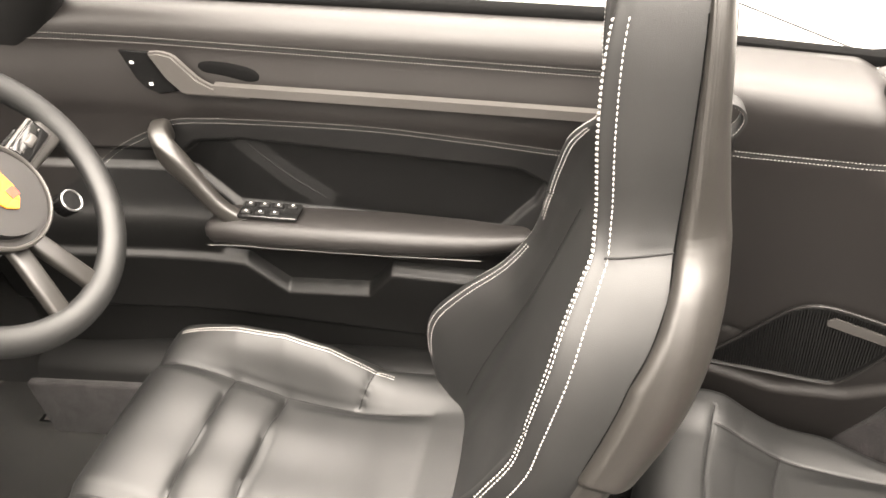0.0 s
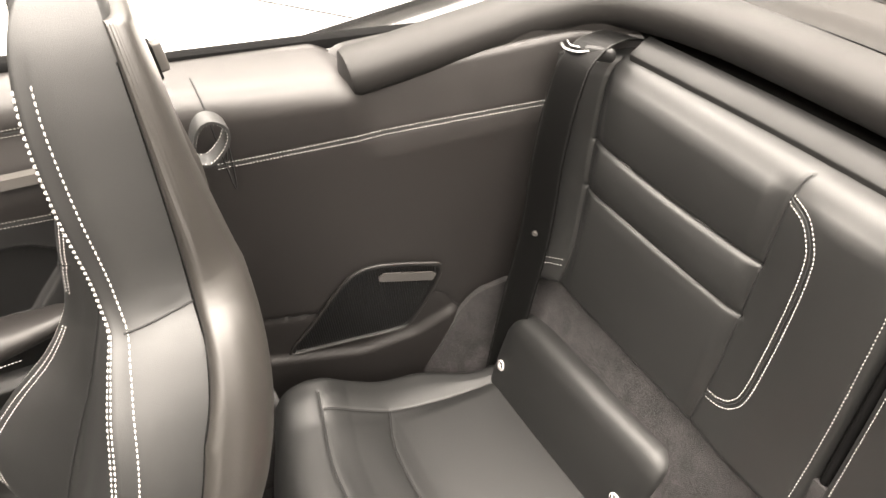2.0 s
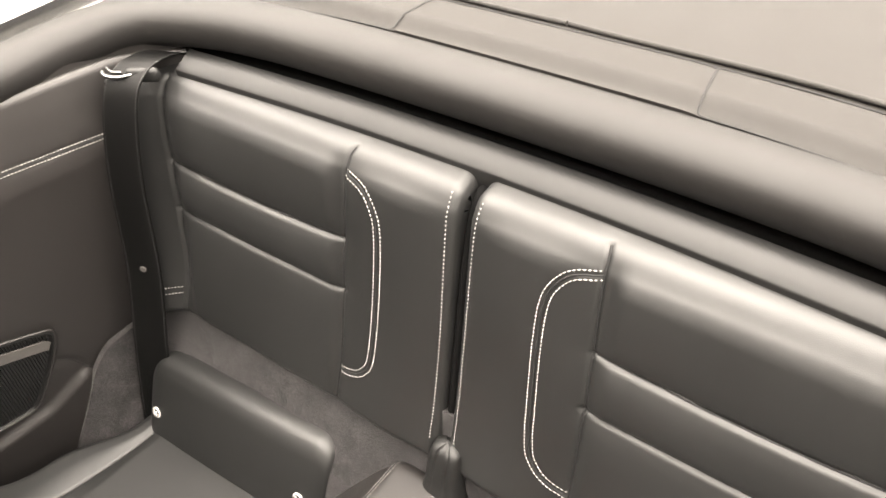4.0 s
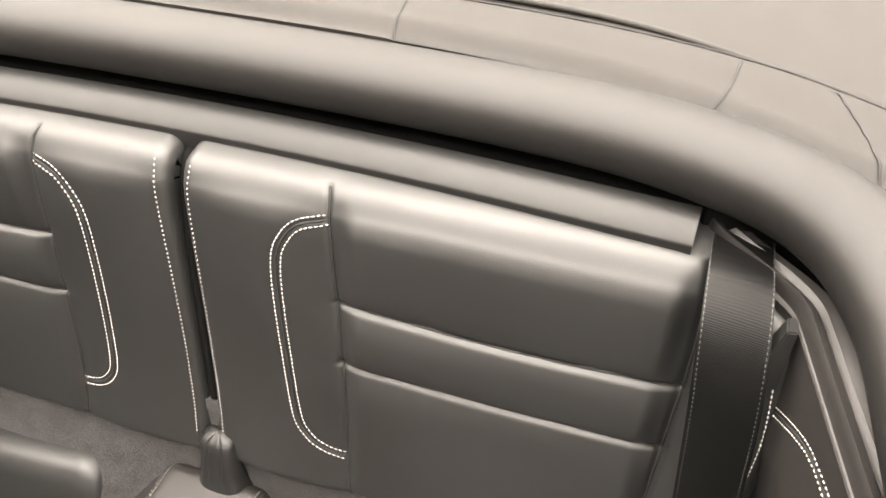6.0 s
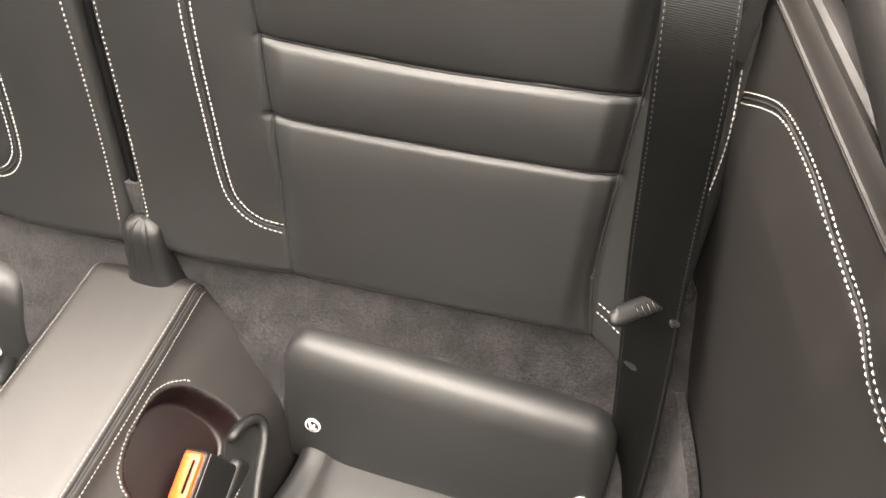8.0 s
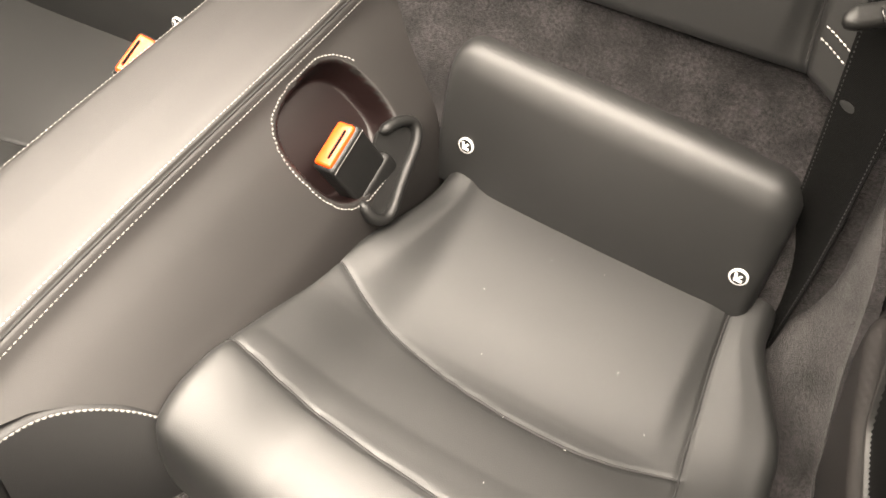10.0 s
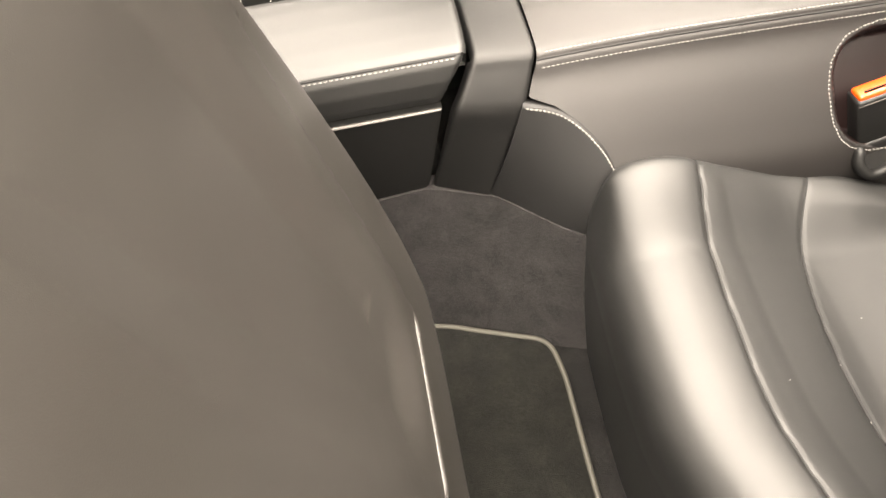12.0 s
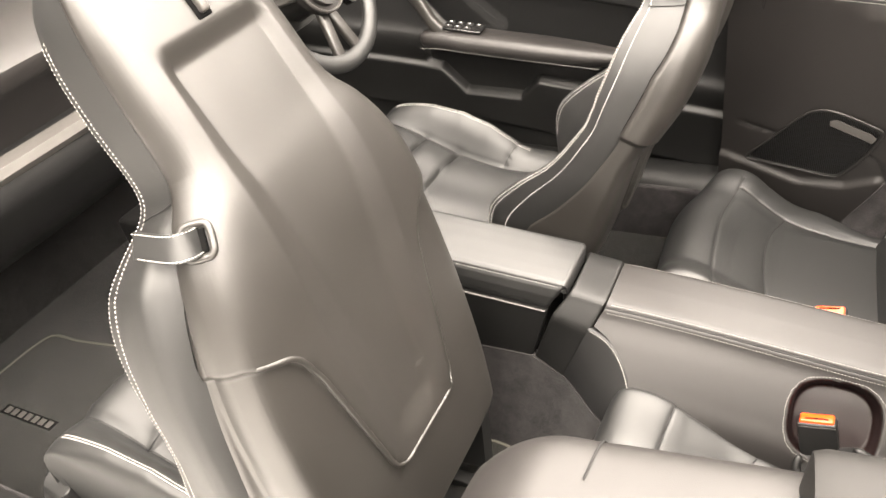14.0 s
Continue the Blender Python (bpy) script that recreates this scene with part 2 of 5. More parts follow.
        if self.closed:
            if caps:
                a, b = [i * nv for i in range(nu)], [i * nv + nv - 1 for i in range(nu)]
                faces = faces.tolist() + [a if self.flip else a[::-1], b[::-1] if self.flip else b]
        elif thick:
            back = (self.G - self.N * thick).reshape(-1, 3)
            m = len(verts)
            verts = np.vstack([verts, back])
            faces = np.vstack([faces, faces[:, ::-1] + m])
            rim = [i * nv for i in range(nu)] + [(nu - 1) * nv + j for j in range(1, nv)]
            rim += [i * nv + nv - 1 for i in range(nu - 2, -1, -1)] + [j for j in range(nv - 2, 0, -1)]
            a, b = np.array(rim), np.array(rim[1:] + rim[:1])
            lip = np.stack([b, a, a + m, b + m], 1)
            faces = np.vstack([faces, lip[:, ::-1] if self.flip else lip])
        if mask is not None:
            index += index[:]
            index += [0] * (len(faces) - len(index))
            ob = part(name, verts, faces, mat, parent, label, angle=angle, slots=slots, index=index[:len(faces)])
            self.sew(ob if parent is not None else None)
            return ob
        ob = part(name, verts, faces, mat, parent, label, angle=angle)
        self.sew(ob if parent is not None else None)
        return ob

    def sew(self, parent):
        """A dark ribbon along each seam, in place of the shade in its crease."""
        if parent is None or not self.sewn:
            return
        P = self.points()
        verts, faces = [], []
        for uv in self.sewn:
            c = catmull(uv, 110)
            got = [sheet_at(self, P, a, b) for a, b in c]
            p, nrm = np.array([g[0] for g in got]), np.array([g[1] for g in got])
            t = np.gradient(p, axis=0)
            side = np.cross(t, nrm)
            side /= np.maximum(np.linalg.norm(side, axis=1, keepdims=True), 1e-9)
            k = len(verts)
            for q, w, m in zip(p, side, nrm):
                verts += [q - w * 0.0010 + m * 0.0010, q + m * 0.0016, q + w * 0.0010 + m * 0.0010]
            for i in range(len(c) - 1):
                a = k + 3 * i
                faces += [(a, a + 3, a + 4, a + 1), (a + 1, a + 4, a + 5, a + 2)]
        tagged(part("seam", verts, faces, SEAM_SHADE, parent), kind="stuff" if len(self.sewn) > 1 else "")


class Profile(Sheet):
    """A sheet with a profile of (y, z) that runs along x from x0 to x1; warp(x, y, z) may bend it."""

    def __init__(self, x0, x1, prof, nu, nv, out, warp=None):
        self.x0, self.x1 = x0, x1
        self.prof = catmull(prof, 240)
        s = np.linspace(0, 1, 240)

        def fn(u, v):
            x = x0 + (x1 - x0) * u
            y, z = np.interp(v, s, self.prof[:, 0]), np.interp(v, s, self.prof[:, 1])
            if warp:
                x, y, z = warp(x, y, z)
            return np.stack([x, y, z], -1)

        self.lay(fn, nu, nv, out)

    def by_z(self, x, z):
        k = int(np.argmin(np.abs(self.prof[:int(np.argmax(self.prof[:, 1])) + 1, 1] - z)))
        return ((x - self.x0) / (self.x1 - self.x0), k / 239)

    def by_y(self, x, y):
        k = int(np.argmin(np.abs(self.prof[:, 0] - y)))
        return ((x - self.x0) / (self.x1 - self.x0), k / 239)


def bars_along(points, normals, pitch, length, width, height):
    """Small bars laid end to end along a line: verts and faces."""
    p, nrm = np.asarray(points), np.asarray(normals)
    s = np.concatenate([[0], np.cumsum(np.linalg.norm(np.diff(p, axis=0), axis=1))])
    verts, faces = [], []
    at = lambda d, q: np.array([np.interp(d, s, q[:, k]) for k in range(3)])
    d = pitch * 0.5
    while d < s[-1] - pitch * 0.4:
        a, b, n = at(d - length / 2, p), at(d + length / 2, p), at(d, nrm)
        n = n / max(np.linalg.norm(n), 1e-9)
        side = np.cross(b - a, n)
        side = side / max(np.linalg.norm(side), 1e-9) * width / 2
        k = len(verts)
        mid = (a + b) / 2 + n * height
        lo = n * height * -1.0
        for c, w in ((a, 0.6), (mid, 1.0), (b, 0.6)):
            verts += [c + side * w + (lo if w < 1 else 0), c - side * w + (lo if w < 1 else 0)]
        verts += [mid + side * 0.8 + lo * 3, mid - side * 0.8 + lo * 3]
        faces += [(k, k + 1, k + 3, k + 2), (k + 2, k + 3, k + 5, k + 4), (k, k + 2, k + 6), (k + 2, k + 4, k + 6), (k + 1, k + 7, k + 3), (k + 3, k + 7, k + 5)]
        d += pitch
    return verts, faces


def stitch(sheet, lines, mat, parent, pitch=0.0047, length=0.0042, width=0.0009, height=0.0005, lift=0.0003, label=""):
    """Sewing thread along curves in u, v of a sheet."""
    verts, faces = [], []
    P = sheet.points()
    for uv in lines:
        c = catmull(uv, 160)
        got = [sheet_at(sheet, P, a, b) for a, b in c]
        v, f = bars_along([g[0] + g[1] * lift for g in got], [g[1] for g in got], pitch, length, width, height)
        faces += [tuple(x + len(verts) for x in q) for q in f]
        verts += v
    ob = part("stitching", verts, faces, mat, parent, label)
    return tagged(ob, kind="stuff")


def sheet_at(sheet, P, u, v):
    x = (u % 1.0) * sheet.nu if sheet.closed else min(max(u, 0), 1) * (sheet.nu - 1)
    y = min(max(v, 0), 1) * (sheet.nv - 1)
    i, j = int(x), min(int(y), sheet.nv - 2)
    if not sheet.closed:
        i = min(i, sheet.nu - 2)
    a, b, i2 = x - i, y - j, (i + 1) % sheet.nu
    i %= sheet.nu
    mix = lambda Q: (Q[i, j] * (1 - a) + Q[i2, j] * a) * (1 - b) + (Q[i, j + 1] * (1 - a) + Q[i2, j + 1] * a) * b
    return mix(P), mix(sheet.N)


def offset_uv(uv, su, sv, d, n=40):
    """The curve shifted sideways by d metres; su, sv: the sheet's size in metres along u and v."""
    c = catmull(uv, n) * np.array([su, sv])
    t = np.gradient(c, axis=0)
    t /= np.maximum(np.linalg.norm(t, axis=1, keepdims=True), 1e-9)
    c = c + np.stack([-t[:, 1], t[:, 0]], 1) * d
    return c / np.array([su, sv])


def sweep(name, path, profile, mat, parent=None, up=(0, 0, 1), n=80, scale=None, label="", closed=False, round_ends=0.0):
    """A profile of (across, up) points drawn along a smooth path."""
    c = catmull(path, n, closed)
    if closed:
        c = c[:-1]
        n -= 1
    t = np.roll(c, -1, 0) - np.roll(c, 1, 0) if closed else np.gradient(c, axis=0)
    t /= np.linalg.norm(t, axis=1, keepdims=True)
    upv = np.asarray(up, float)
    side = np.cross(t, upv)
    side /= np.maximum(np.linalg.norm(side, axis=1, keepdims=True), 1e-9)
    top = np.cross(side, t)
    prof = np.asarray(profile, float)
    k = len(prof)
    s = np.linspace(0, 1, n)
    sc = np.ones(n) if scale is None else np.interp(s, np.linspace(0, 1, len(scale)), scale)
    if round_ends:
        length = np.linalg.norm(np.diff(c, axis=0), axis=1).sum()
        e = np.minimum(s, 1 - s) * length
        sc = sc * np.sqrt(np.clip(1 - np.clip(1 - e / round_ends, 0, 0.995) ** 2, 0.01, 1))
    V = c[:, None] + sc[:, None, None] * (prof[None, :, :1] * side[:, None] + prof[None, :, 1:] * top[:, None])
    faces = []
    for i in range(n if closed else n - 1):
        i2 = (i + 1) % n
        for j in range(k):
            j2 = (j + 1) % k
            faces.append((i * k + j, i2 * k + j, i2 * k + j2, i * k + j2))
    if not closed:
        faces += [tuple(range(k)), tuple((n - 1) * k + j for j in range(k))[::-1]]
    bm = bmesh.new()
    vs = [bm.verts.new(tuple(p)) for p in V.reshape(-1, 3)]
    for f in faces:
        bm.faces.new([vs[q] for q in f])
    return from_bm(name, bm, mat, parent, label, angle=50)


def ring(a, b, n=20, power=2.0):
    """A closed profile: a superellipse with half axes a, b."""
    w = np.linspace(0, 2 * np.pi, n, endpoint=False)
    return np.stack([a * np.sign(np.cos(w)) * np.abs(np.cos(w)) ** (2 / power), b * np.sign(np.sin(w)) * np.abs(np.sin(w)) ** (2 / power)], 1)


def prism(name, outline, depth_dir, depth, mat, parent=None, bevel=0.002, label=""):
    """A flat outline of world points, given thickness along depth_dir."""
    bm = bmesh.new()
    d = Vector(depth_dir).normalized() * depth
    lo = [bm.verts.new(Vector(p)) for p in outline]
    f = bm.faces.new(lo)
    r = bmesh.ops.extrude_face_region(bm, geom=[f])
    for v in [g for g in r["geom"] if isinstance(g, bmesh.types.BMVert)]:
        v.co += d
    if bevel:
        bmesh.ops.bevel(bm, geom=bm.edges[:], offset=bevel, segments=2, affect="EDGES")
    return from_bm(name, bm, mat, parent, label)

# ---------------------------------------------------------------- showroom
def slab(name, x0, x1, y0, y1, z0, z1, mat, label, category, kind="structure"):
    ob = rounded_box(name, (x1 - x0, y1 - y0, z1 - z0), pose((x0 + x1) / 2, (y0 + y1) / 2, (z0 + z1) / 2), mat, bevel=0.002, seg=1)
    return tagged(ob, label, category, kind=kind)


slab("ground", -7, 9, -7, 9, -0.12, 0.0, FLOOR_WHITE, "smooth white coated showroom floor", "floor")
slab("wall_right", 9.0, 9.2, -7, 9, 0, 3.5, WALL_PAINT, "plain grey painted showroom wall", "wall")
slab("wall_left", -7.2, -7.0, -7, 9, 0, 3.5, WALL_PAINT, "plain grey painted showroom wall", "wall")
slab("wall_front", -7, 9, 9.0, 9.2, 0, 3.5, WALL_PAINT, "plain grey painted showroom wall", "wall")
slab("wall_rear", -7, 9, -7.2, -7.0, 0, 3.5, WALL_DARK, "dark painted showroom wall", "wall")
slab("ceiling", -7.2, 9.2, -7.2, 9.2, 3.5, 3.6, CEILING_PAINT, "plain pale showroom ceiling", "ceiling")
for k, (a, b) in enumerate((((2.30, -0.63), (5.9, 1.40)),)):
    d = Vector((b[0] - a[0], b[1] - a[1], 0))
    m = Matrix.Translation(((a[0] + b[0]) / 2, (a[1] + b[1]) / 2, 0.002)) @ Matrix.Rotation(math.atan2(d.y, d.x), 4, "Z")
    tagged(rounded_box("floor_joint", (d.length, 0.011, 0.006), m, JOINT, bevel=0.001, seg=1), "thin dark joint in the white floor", "floor joint", kind="structure")


# ---------------------------------------------------------------- car shell: carpet, side panels, rim, roof cover
def side_x(y, z):
    """The inner face of the rear side panels."""
    return 0.485 + 0.23 * (y - 0.03) + 0.13 * (0.82 - z)


def cabin_floor():
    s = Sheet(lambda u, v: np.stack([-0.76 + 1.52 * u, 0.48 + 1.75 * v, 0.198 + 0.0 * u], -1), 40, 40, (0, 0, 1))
    tagged(s.build("cabin_floor", SHADED_CARPET, thick=0.03), "charcoal carpet on the cabin floor, darkened for footwell shade", "carpet", kind="structure")


cabin_floor()


def shelf_carpet():
    p = Profile(-0.55, 0.55, [(0.165, 0.30), (0.135, 0.40), (0.105, 0.452), (0.082, 0.485), (0.062, 0.535), (0.05, 0.60)], 120, 40, (0, 0.7, 0.7))
    p.D += 0.0022 * np.sin(p.U * 41) * np.sin(p.V * 9 + p.U * 17)
    tagged(p.build("shelf_carpet", CARPET, thick=0.02), "charcoal carpet between the rear backrests and cushions", "carpet", kind="structure")


shelf_carpet()


def rim_path():
    right = [(0.572, 0.288, 0.893), (0.564, 0.20, 0.896), (0.556, 0.11, 0.900), (0.544, 0.035, 0.905), (0.508, -0.030, 0.911), (0.44, -0.068, 0.916), (0.30, -0.091, 0.920)]
    return right + [(0.0, -0.098, 0.921)] + [(-x, y, z) for x, y, z in right[::-1]]


def rim():
    root = thing("roof_opening_rim", (0, -0.06, 0.92), "padded black leather rim around the roof opening", "rim")
    prof = ring(0.036, 0.027, 28, 2.4)
    sweep("padding", rim_path(), prof, RIM_SKIN, root, n=200, round_ends=0.014)
    # two added dark sweeps paint the shade in the crease and hollow below
    low = [(x, y - 0.004, z - 0.027) for x, y, z in rim_path()]
    sweep("lower_crease_shade", low, ring(0.018, 0.005, 12), DARK, root, n=120, label="dark strip painting the shaded crease under the rim")
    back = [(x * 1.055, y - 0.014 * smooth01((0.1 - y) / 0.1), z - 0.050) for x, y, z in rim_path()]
    sweep("under_rim_shade", back, ring(0.024, 0.020, 12, 3), DARK, root, n=120, label="added dark sweep standing in for shade under the rim")
    return root


rim()


def parcel_bar():
    root = thing("parcel_shelf_bar", (0, -0.06, 0.88), "black plastic trim bar behind the rear backrests", "trim bar")
    prof = [(-0.021, -0.026), (-0.022, -0.008), (-0.021, -0.0055), (-0.008, 0.0005), (-0.0065, 0.0018), (0.006, 0.0065), (0.0075, 0.006), (0.0078, 0.003), (0.0078, -0.026)]
    sweep("bar", [(-0.418, -0.042, 0.886), (-0.2, -0.055, 0.886), (0.0, -0.059, 0.886), (0.2, -0.055, 0.886), (0.418, -0.042, 0.886)], prof, PLASTIC, root, n=60)
    # dark plate stands in for the shade in the gap behind the bar
    rounded_box("gap_floor_shade", (0.90, 0.06, 0.004), pose(0, -0.110, 0.865), DARK, root, 0.001, 1)


parcel_bar()


def roof_cover():
    root = thing("roof_cover", (0, -0.5, 0.9), "dark grey-brown cloth cover over the folded roof", "roof cover")

    def fn(u, v):
        x = -0.66 + 1.32 * u
        y = -0.118 - 1.15 * v + 0.10 * np.abs(x / 0.66) ** 3
        z = 0.958 - 0.010 * smooth01((0.02 - v) / 0.02) - 0.02 * v - 0.10 * v ** 2 - 0.075 * np.abs(x / 0.66) ** 4
        return np.stack([x, y, z], -1)

    s = Sheet(fn, 240, 420, (0, 0, 1))
    uv = lambda x, y: ((x + 0.66) / 1.32, max(0.0, (-0.118 - y + 0.10 * abs(x / 0.66) ** 3) / 1.15))
    s.seam([uv(-0.6, -0.155), uv(-0.33, -0.180), uv(0, -0.186), uv(0.33, -0.180), uv(0.6, -0.155)], 0.004, 0.004)
    for k in (-1, 1):
        s.seam([uv(k * 0.153, -0.184), uv(k * 0.158, -0.140), uv(k * 0.163, -0.114), uv(k * 0.182, -0.101), uv(k * 0.24, -0.095), uv(k * 0.31, -0.082), uv(k * 0.375, -0.078), uv(k * 0.402, -0.086), uv(k * 0.418, -0.115), uv(k * 0.428, -0.170)], 0.003, 0.003)
        s.seam([uv(k * 0.500, -0.166), uv(k * 0.519, -0.112), uv(k * 0.528, -0.07), uv(k * 0.532, -0.03)], 0.003, 0.003)
    s.seam([uv(-0.6, -0.40), uv(0, -0.44), uv(0.6, -0.40)], 0.004, 0.006)
    s.build("cloth", LID_CLOTH, root, thick=0.02)
    for k in (-1, 1):
        sweep("piping", [(k * 0.60, -0.160, 0.9065), (k * 0.33, -0.186, 0.953), (k * 0.001, -0.192, 0.9578)], ring(0.0028, 0.0028, 8), LID_CLOTH, root, n=40)
    rounded_box("skirt", (1.30, 1.05, 0.55), pose(0, -0.72, 0.55), DARK, root, 0.03)


roof_cover()


def side_panel(s):
    root = thing("rear_side_panel", (s * 0.56, 0.25, 0.3), "black leather side panel beside the rear seat with white stitching", "side panel", "rear side panels")
    prof = [(0.0, 0.20), (0.0, 0.40), (0.0, 0.60), (0.0, 0.80), (0.0, 0.865), (0.005, 0.890), (0.020, 0.906), (0.05, 0.913), (0.115, 0.914), (0.135, 0.905), (0.14, 0.80)]
    pr = catmull(prof, 240)
    sv = np.linspace(0, 1, 240)
    edge_z = [0, 0.80, 0.860, 0.883, 0.878, 0.850, 0.80] if s < 0 else [0, 0.80, 0.858, 0.882, 0.888, 0.889, 0.880]
    edge_x = [0, 0, 0.012, 0.018, 0.026, 0.032, 0.040] if s < 0 else [0, 0, 0.016, 0.022, 0.027, 0.05, 0.12]

    def fn(u, v):
        y = -0.06 + 0.57 * u
        z = np.interp(v, sv, pr[:, 1])
        x = side_x(y, np.minimum(z, 0.92)) + np.interp(v, sv, pr[:, 0])
        z = z + 0.125 * (y - 0.40) * smooth01((z - 0.84) / 0.06)
        # under the rim the panel runs straight up to a thin edge
        k = smooth01(((0.265 if s < 0 else 0.30) - y) / 0.05)
        z0 = np.interp(v, sv, pr[:, 1])
        run = np.interp(v, sv, pr[:, 0])
        zr = np.interp(z0 + 0.9 * run, [0, 0.80, 0.865, 0.895, 0.92, 0.95, 1.03], edge_z)
        xr = side_x(y, zr) + np.interp(z0 + 0.9 * run, [0, 0.78, 0.865, 0.895, 0.92, 0.95, 1.03], edge_x)
        x, z = x + (xr - x) * k, z + (zr - z) * k
        x = x - 0.05 * smooth01((0.02 - y) / 0.08)
        if s < 0:
            z = z - 0.05 * np.clip((y - 0.44) / 0.07, 0, 1) ** 2 * smooth01((z - 0.80) / 0.1)
        return np.stack([s * x, y, z], -1)

    sh = Sheet(fn, 110, 190, (-s, 0, 0.15))
    uv = lambda y, z: ((y + 0.06) / 0.57, int(np.argmin(np.abs(pr[:172, 1] - z))) / 239)
    # the lower ledge, under the loudspeaker
    Z = sh.G[..., 2]
    Y = sh.G[..., 1]
    sh.D += 0.010 * smooth01((np.interp(Y, [0.2, 0.255, 0.345, 0.455, 0.5], [0.45, 0.420, 0.405, 0.430, 0.44]) - Z) / 0.014) * smooth01((Y - 0.17) / 0.03)
    line = [(-0.02, 0.800), (0.10, 0.808), (0.25, 0.814), (0.46, 0.823)] if s > 0 else [(0.03, 0.790), (0.075, 0.828), (0.10, 0.838), (0.14, 0.843), (0.20, 0.840), (0.28, 0.834), (0.46, 0.823)]
    base = [uv(y, z) for y, z in line]
    sh.seam(base, 0.003, 0.003)
    sh.seam([uv(0.47, 0.52), uv(0.36, 0.50), uv(0.223, 0.493), uv(0.186, 0.445), uv(0.16, 0.42)], 0.009, 0.0028)
    if s > 0:
        sh.seam([uv(0.445, 0.83), uv(0.436, 0.89), (0.507 / 0.57, 0.62), (0.51 / 0.57, 0.8)], 0.002, 0.003)
    else:
        sh.seam([uv(0.415, 0.83), uv(0.412, 0.89), (0.475 / 0.57, 0.62), (0.48 / 0.57, 0.8)], 0.002, 0.003)
    sh.build("panel", LEATHER_SOFT, root, thick=0.015)
    sweep("window_seal", [(s * 0.700, 0.50, 0.926 if s > 0 else 0.900), (s * 0.698, 0.46, 0.920), (s * 0.690, 0.40, 0.912), (s * 0.655, 0.20, 0.887), (s * 0.62, 0.05, 0.868)], ring(0.012, 0.009, 10, 3), DARK, root, n=30)
    stitch(sh, [offset_uv(base, 0.57, 1.0, d) for d in (-0.0038, 0.0038)], THREAD, root, pitch=0.0042, length=0.0035, width=0.0007)
    # loudspeaker grille
    g = thing("speaker_grille", (s * 0.60, 0.3, 0.44), "black ribbed loudspeaker grille with a small badge", "speaker grille", "rear loudspeakers")
    out = [(0.452, 0.440), (0.405, 0.497), (0.360, 0.555), (0.330, 0.581), (0.29, 0.585), (0.215, 0.562), (0.206, 0.548), (0.225, 0.50), (0.262, 0.440), (0.285, 0.428), (0.36, 0.429), (0.44, 0.431)]
    oc = catmull(out, 72, True)[:-1]
    cy, cz = oc.mean(0)
    rings = []
    for k, (f, d) in enumerate(((1.0, -0.004), (0.985, 0.006), (0.955, 0.007), (0.935, 0.003), (0.90, 0.003))):
        rings.append([(s * (side_x(y, z) - d), y, z) for y, z in zip(cy + (oc[:, 0] - cy) * f, cz + (oc[:, 1] - cz) * f)])
    n = len(oc)
    verts = [p for r in rings for p in r]
    faces = [(a * n + j, a * n + (j + 1) % n, (a + 1) * n + (j + 1) % n, (a + 1) * n + j) for a in range(4) for j in range(n)]
    faces.append(tuple(4 * n + j for j in range(n)))
    if s > 0:
        faces = [f[::-1] for f in faces]
    part("frame", verts, faces, PLASTIC, g, angle=35)
    sweep("frame_edge", [(s * (side_x(y, z) - 0.0055), y, z) for y, z in oc[::2]], ring(0.0022, 0.0022, 8), LEATHER_SOFT, g, up=(1, 0, 0), n=110, closed=True)
    # ribs: thin slats that follow the outline
    rv, rf = [], []
    inner = np.stack([cy + (oc[:, 0] - cy) * 0.925, cz + (oc[:, 1] - cz) * 0.925], 1)
    for y in np.arange(inner[:, 0].min() + 0.003, inner[:, 0].max(), 0.0036):
        zs = []
        for a, b in zip(inner, np.roll(inner, -1, 0)):
            if (a[0] - y) * (b[0] - y) < 0:
                zs.append(a[1] + (b[1] - a[1]) * (y - a[0]) / (b[0] - a[0]))
        if len(zs) == 2:
            z0, z1 = sorted(zs)
            k = len(rv)
            for z in (z0, z1):
                x = side_x(y, z)
                rv += [(s * (x - 0.002), y - 0.0012, z), (s * (x - 0.0052), y, z), (s * (x - 0.002), y + 0.0012, z)]
            rf += [(k, k + 3, k + 4, k + 1), (k + 1, k + 4, k + 5, k + 2)]
    tagged(part("ribs", rv, rf, PLASTIC, g), kind="stuff")
    c = [(0.300, 0.553), (0.222, 0.528), (0.215, 0.540), (0.222, 0.548), (0.290, 0.570), (0.300, 0.564)]
    prism("badge", [(s * (side_x(y, z) - 0.006), y, z) for y, z in c], (-s, 0, 0), 0.003, TRIM, g, 0.001, "small satin metal badge with unreadable mark")
    # carpet that climbs from beside the cushion to the side panel
    def corner(u, v):
        y = 0.06 + 0.42 * u
        ztop = np.interp(y, [0.06, 0.114, 0.151, 0.168, 0.186, 0.222, 0.263, 0.48], [0.487, 0.487, 0.478, 0.465, 0.442, 0.367, 0.290, 0.27])
        z = 0.25 + (ztop - 0.25) * v
        x = side_x(y, z) - 0.013 - 0.10 * (1 - v) ** 2.0
        return np.stack([s * x, y, z], -1)

    cp = Sheet(corner, 60, 50, (-s, 0, 0.5))
    cp.D += 0.002 * np.sin(cp.U * 23) * np.sin(cp.V * 11 + cp.U * 7)
    tagged(cp.build("side_carpet", CARPET, thick=0.01), "charcoal carpet low on the side panel", "carpet", kind="structure")
    slab("under_cushion", min(s * 0.15, s * 0.70), max(s * 0.15, s * 0.70), 0.0, 0.54, 0.18, 0.27, CARPET, "carpeted base under the rear cushion", "carpet")
    return root


side_panel(1)
side_panel(-1)


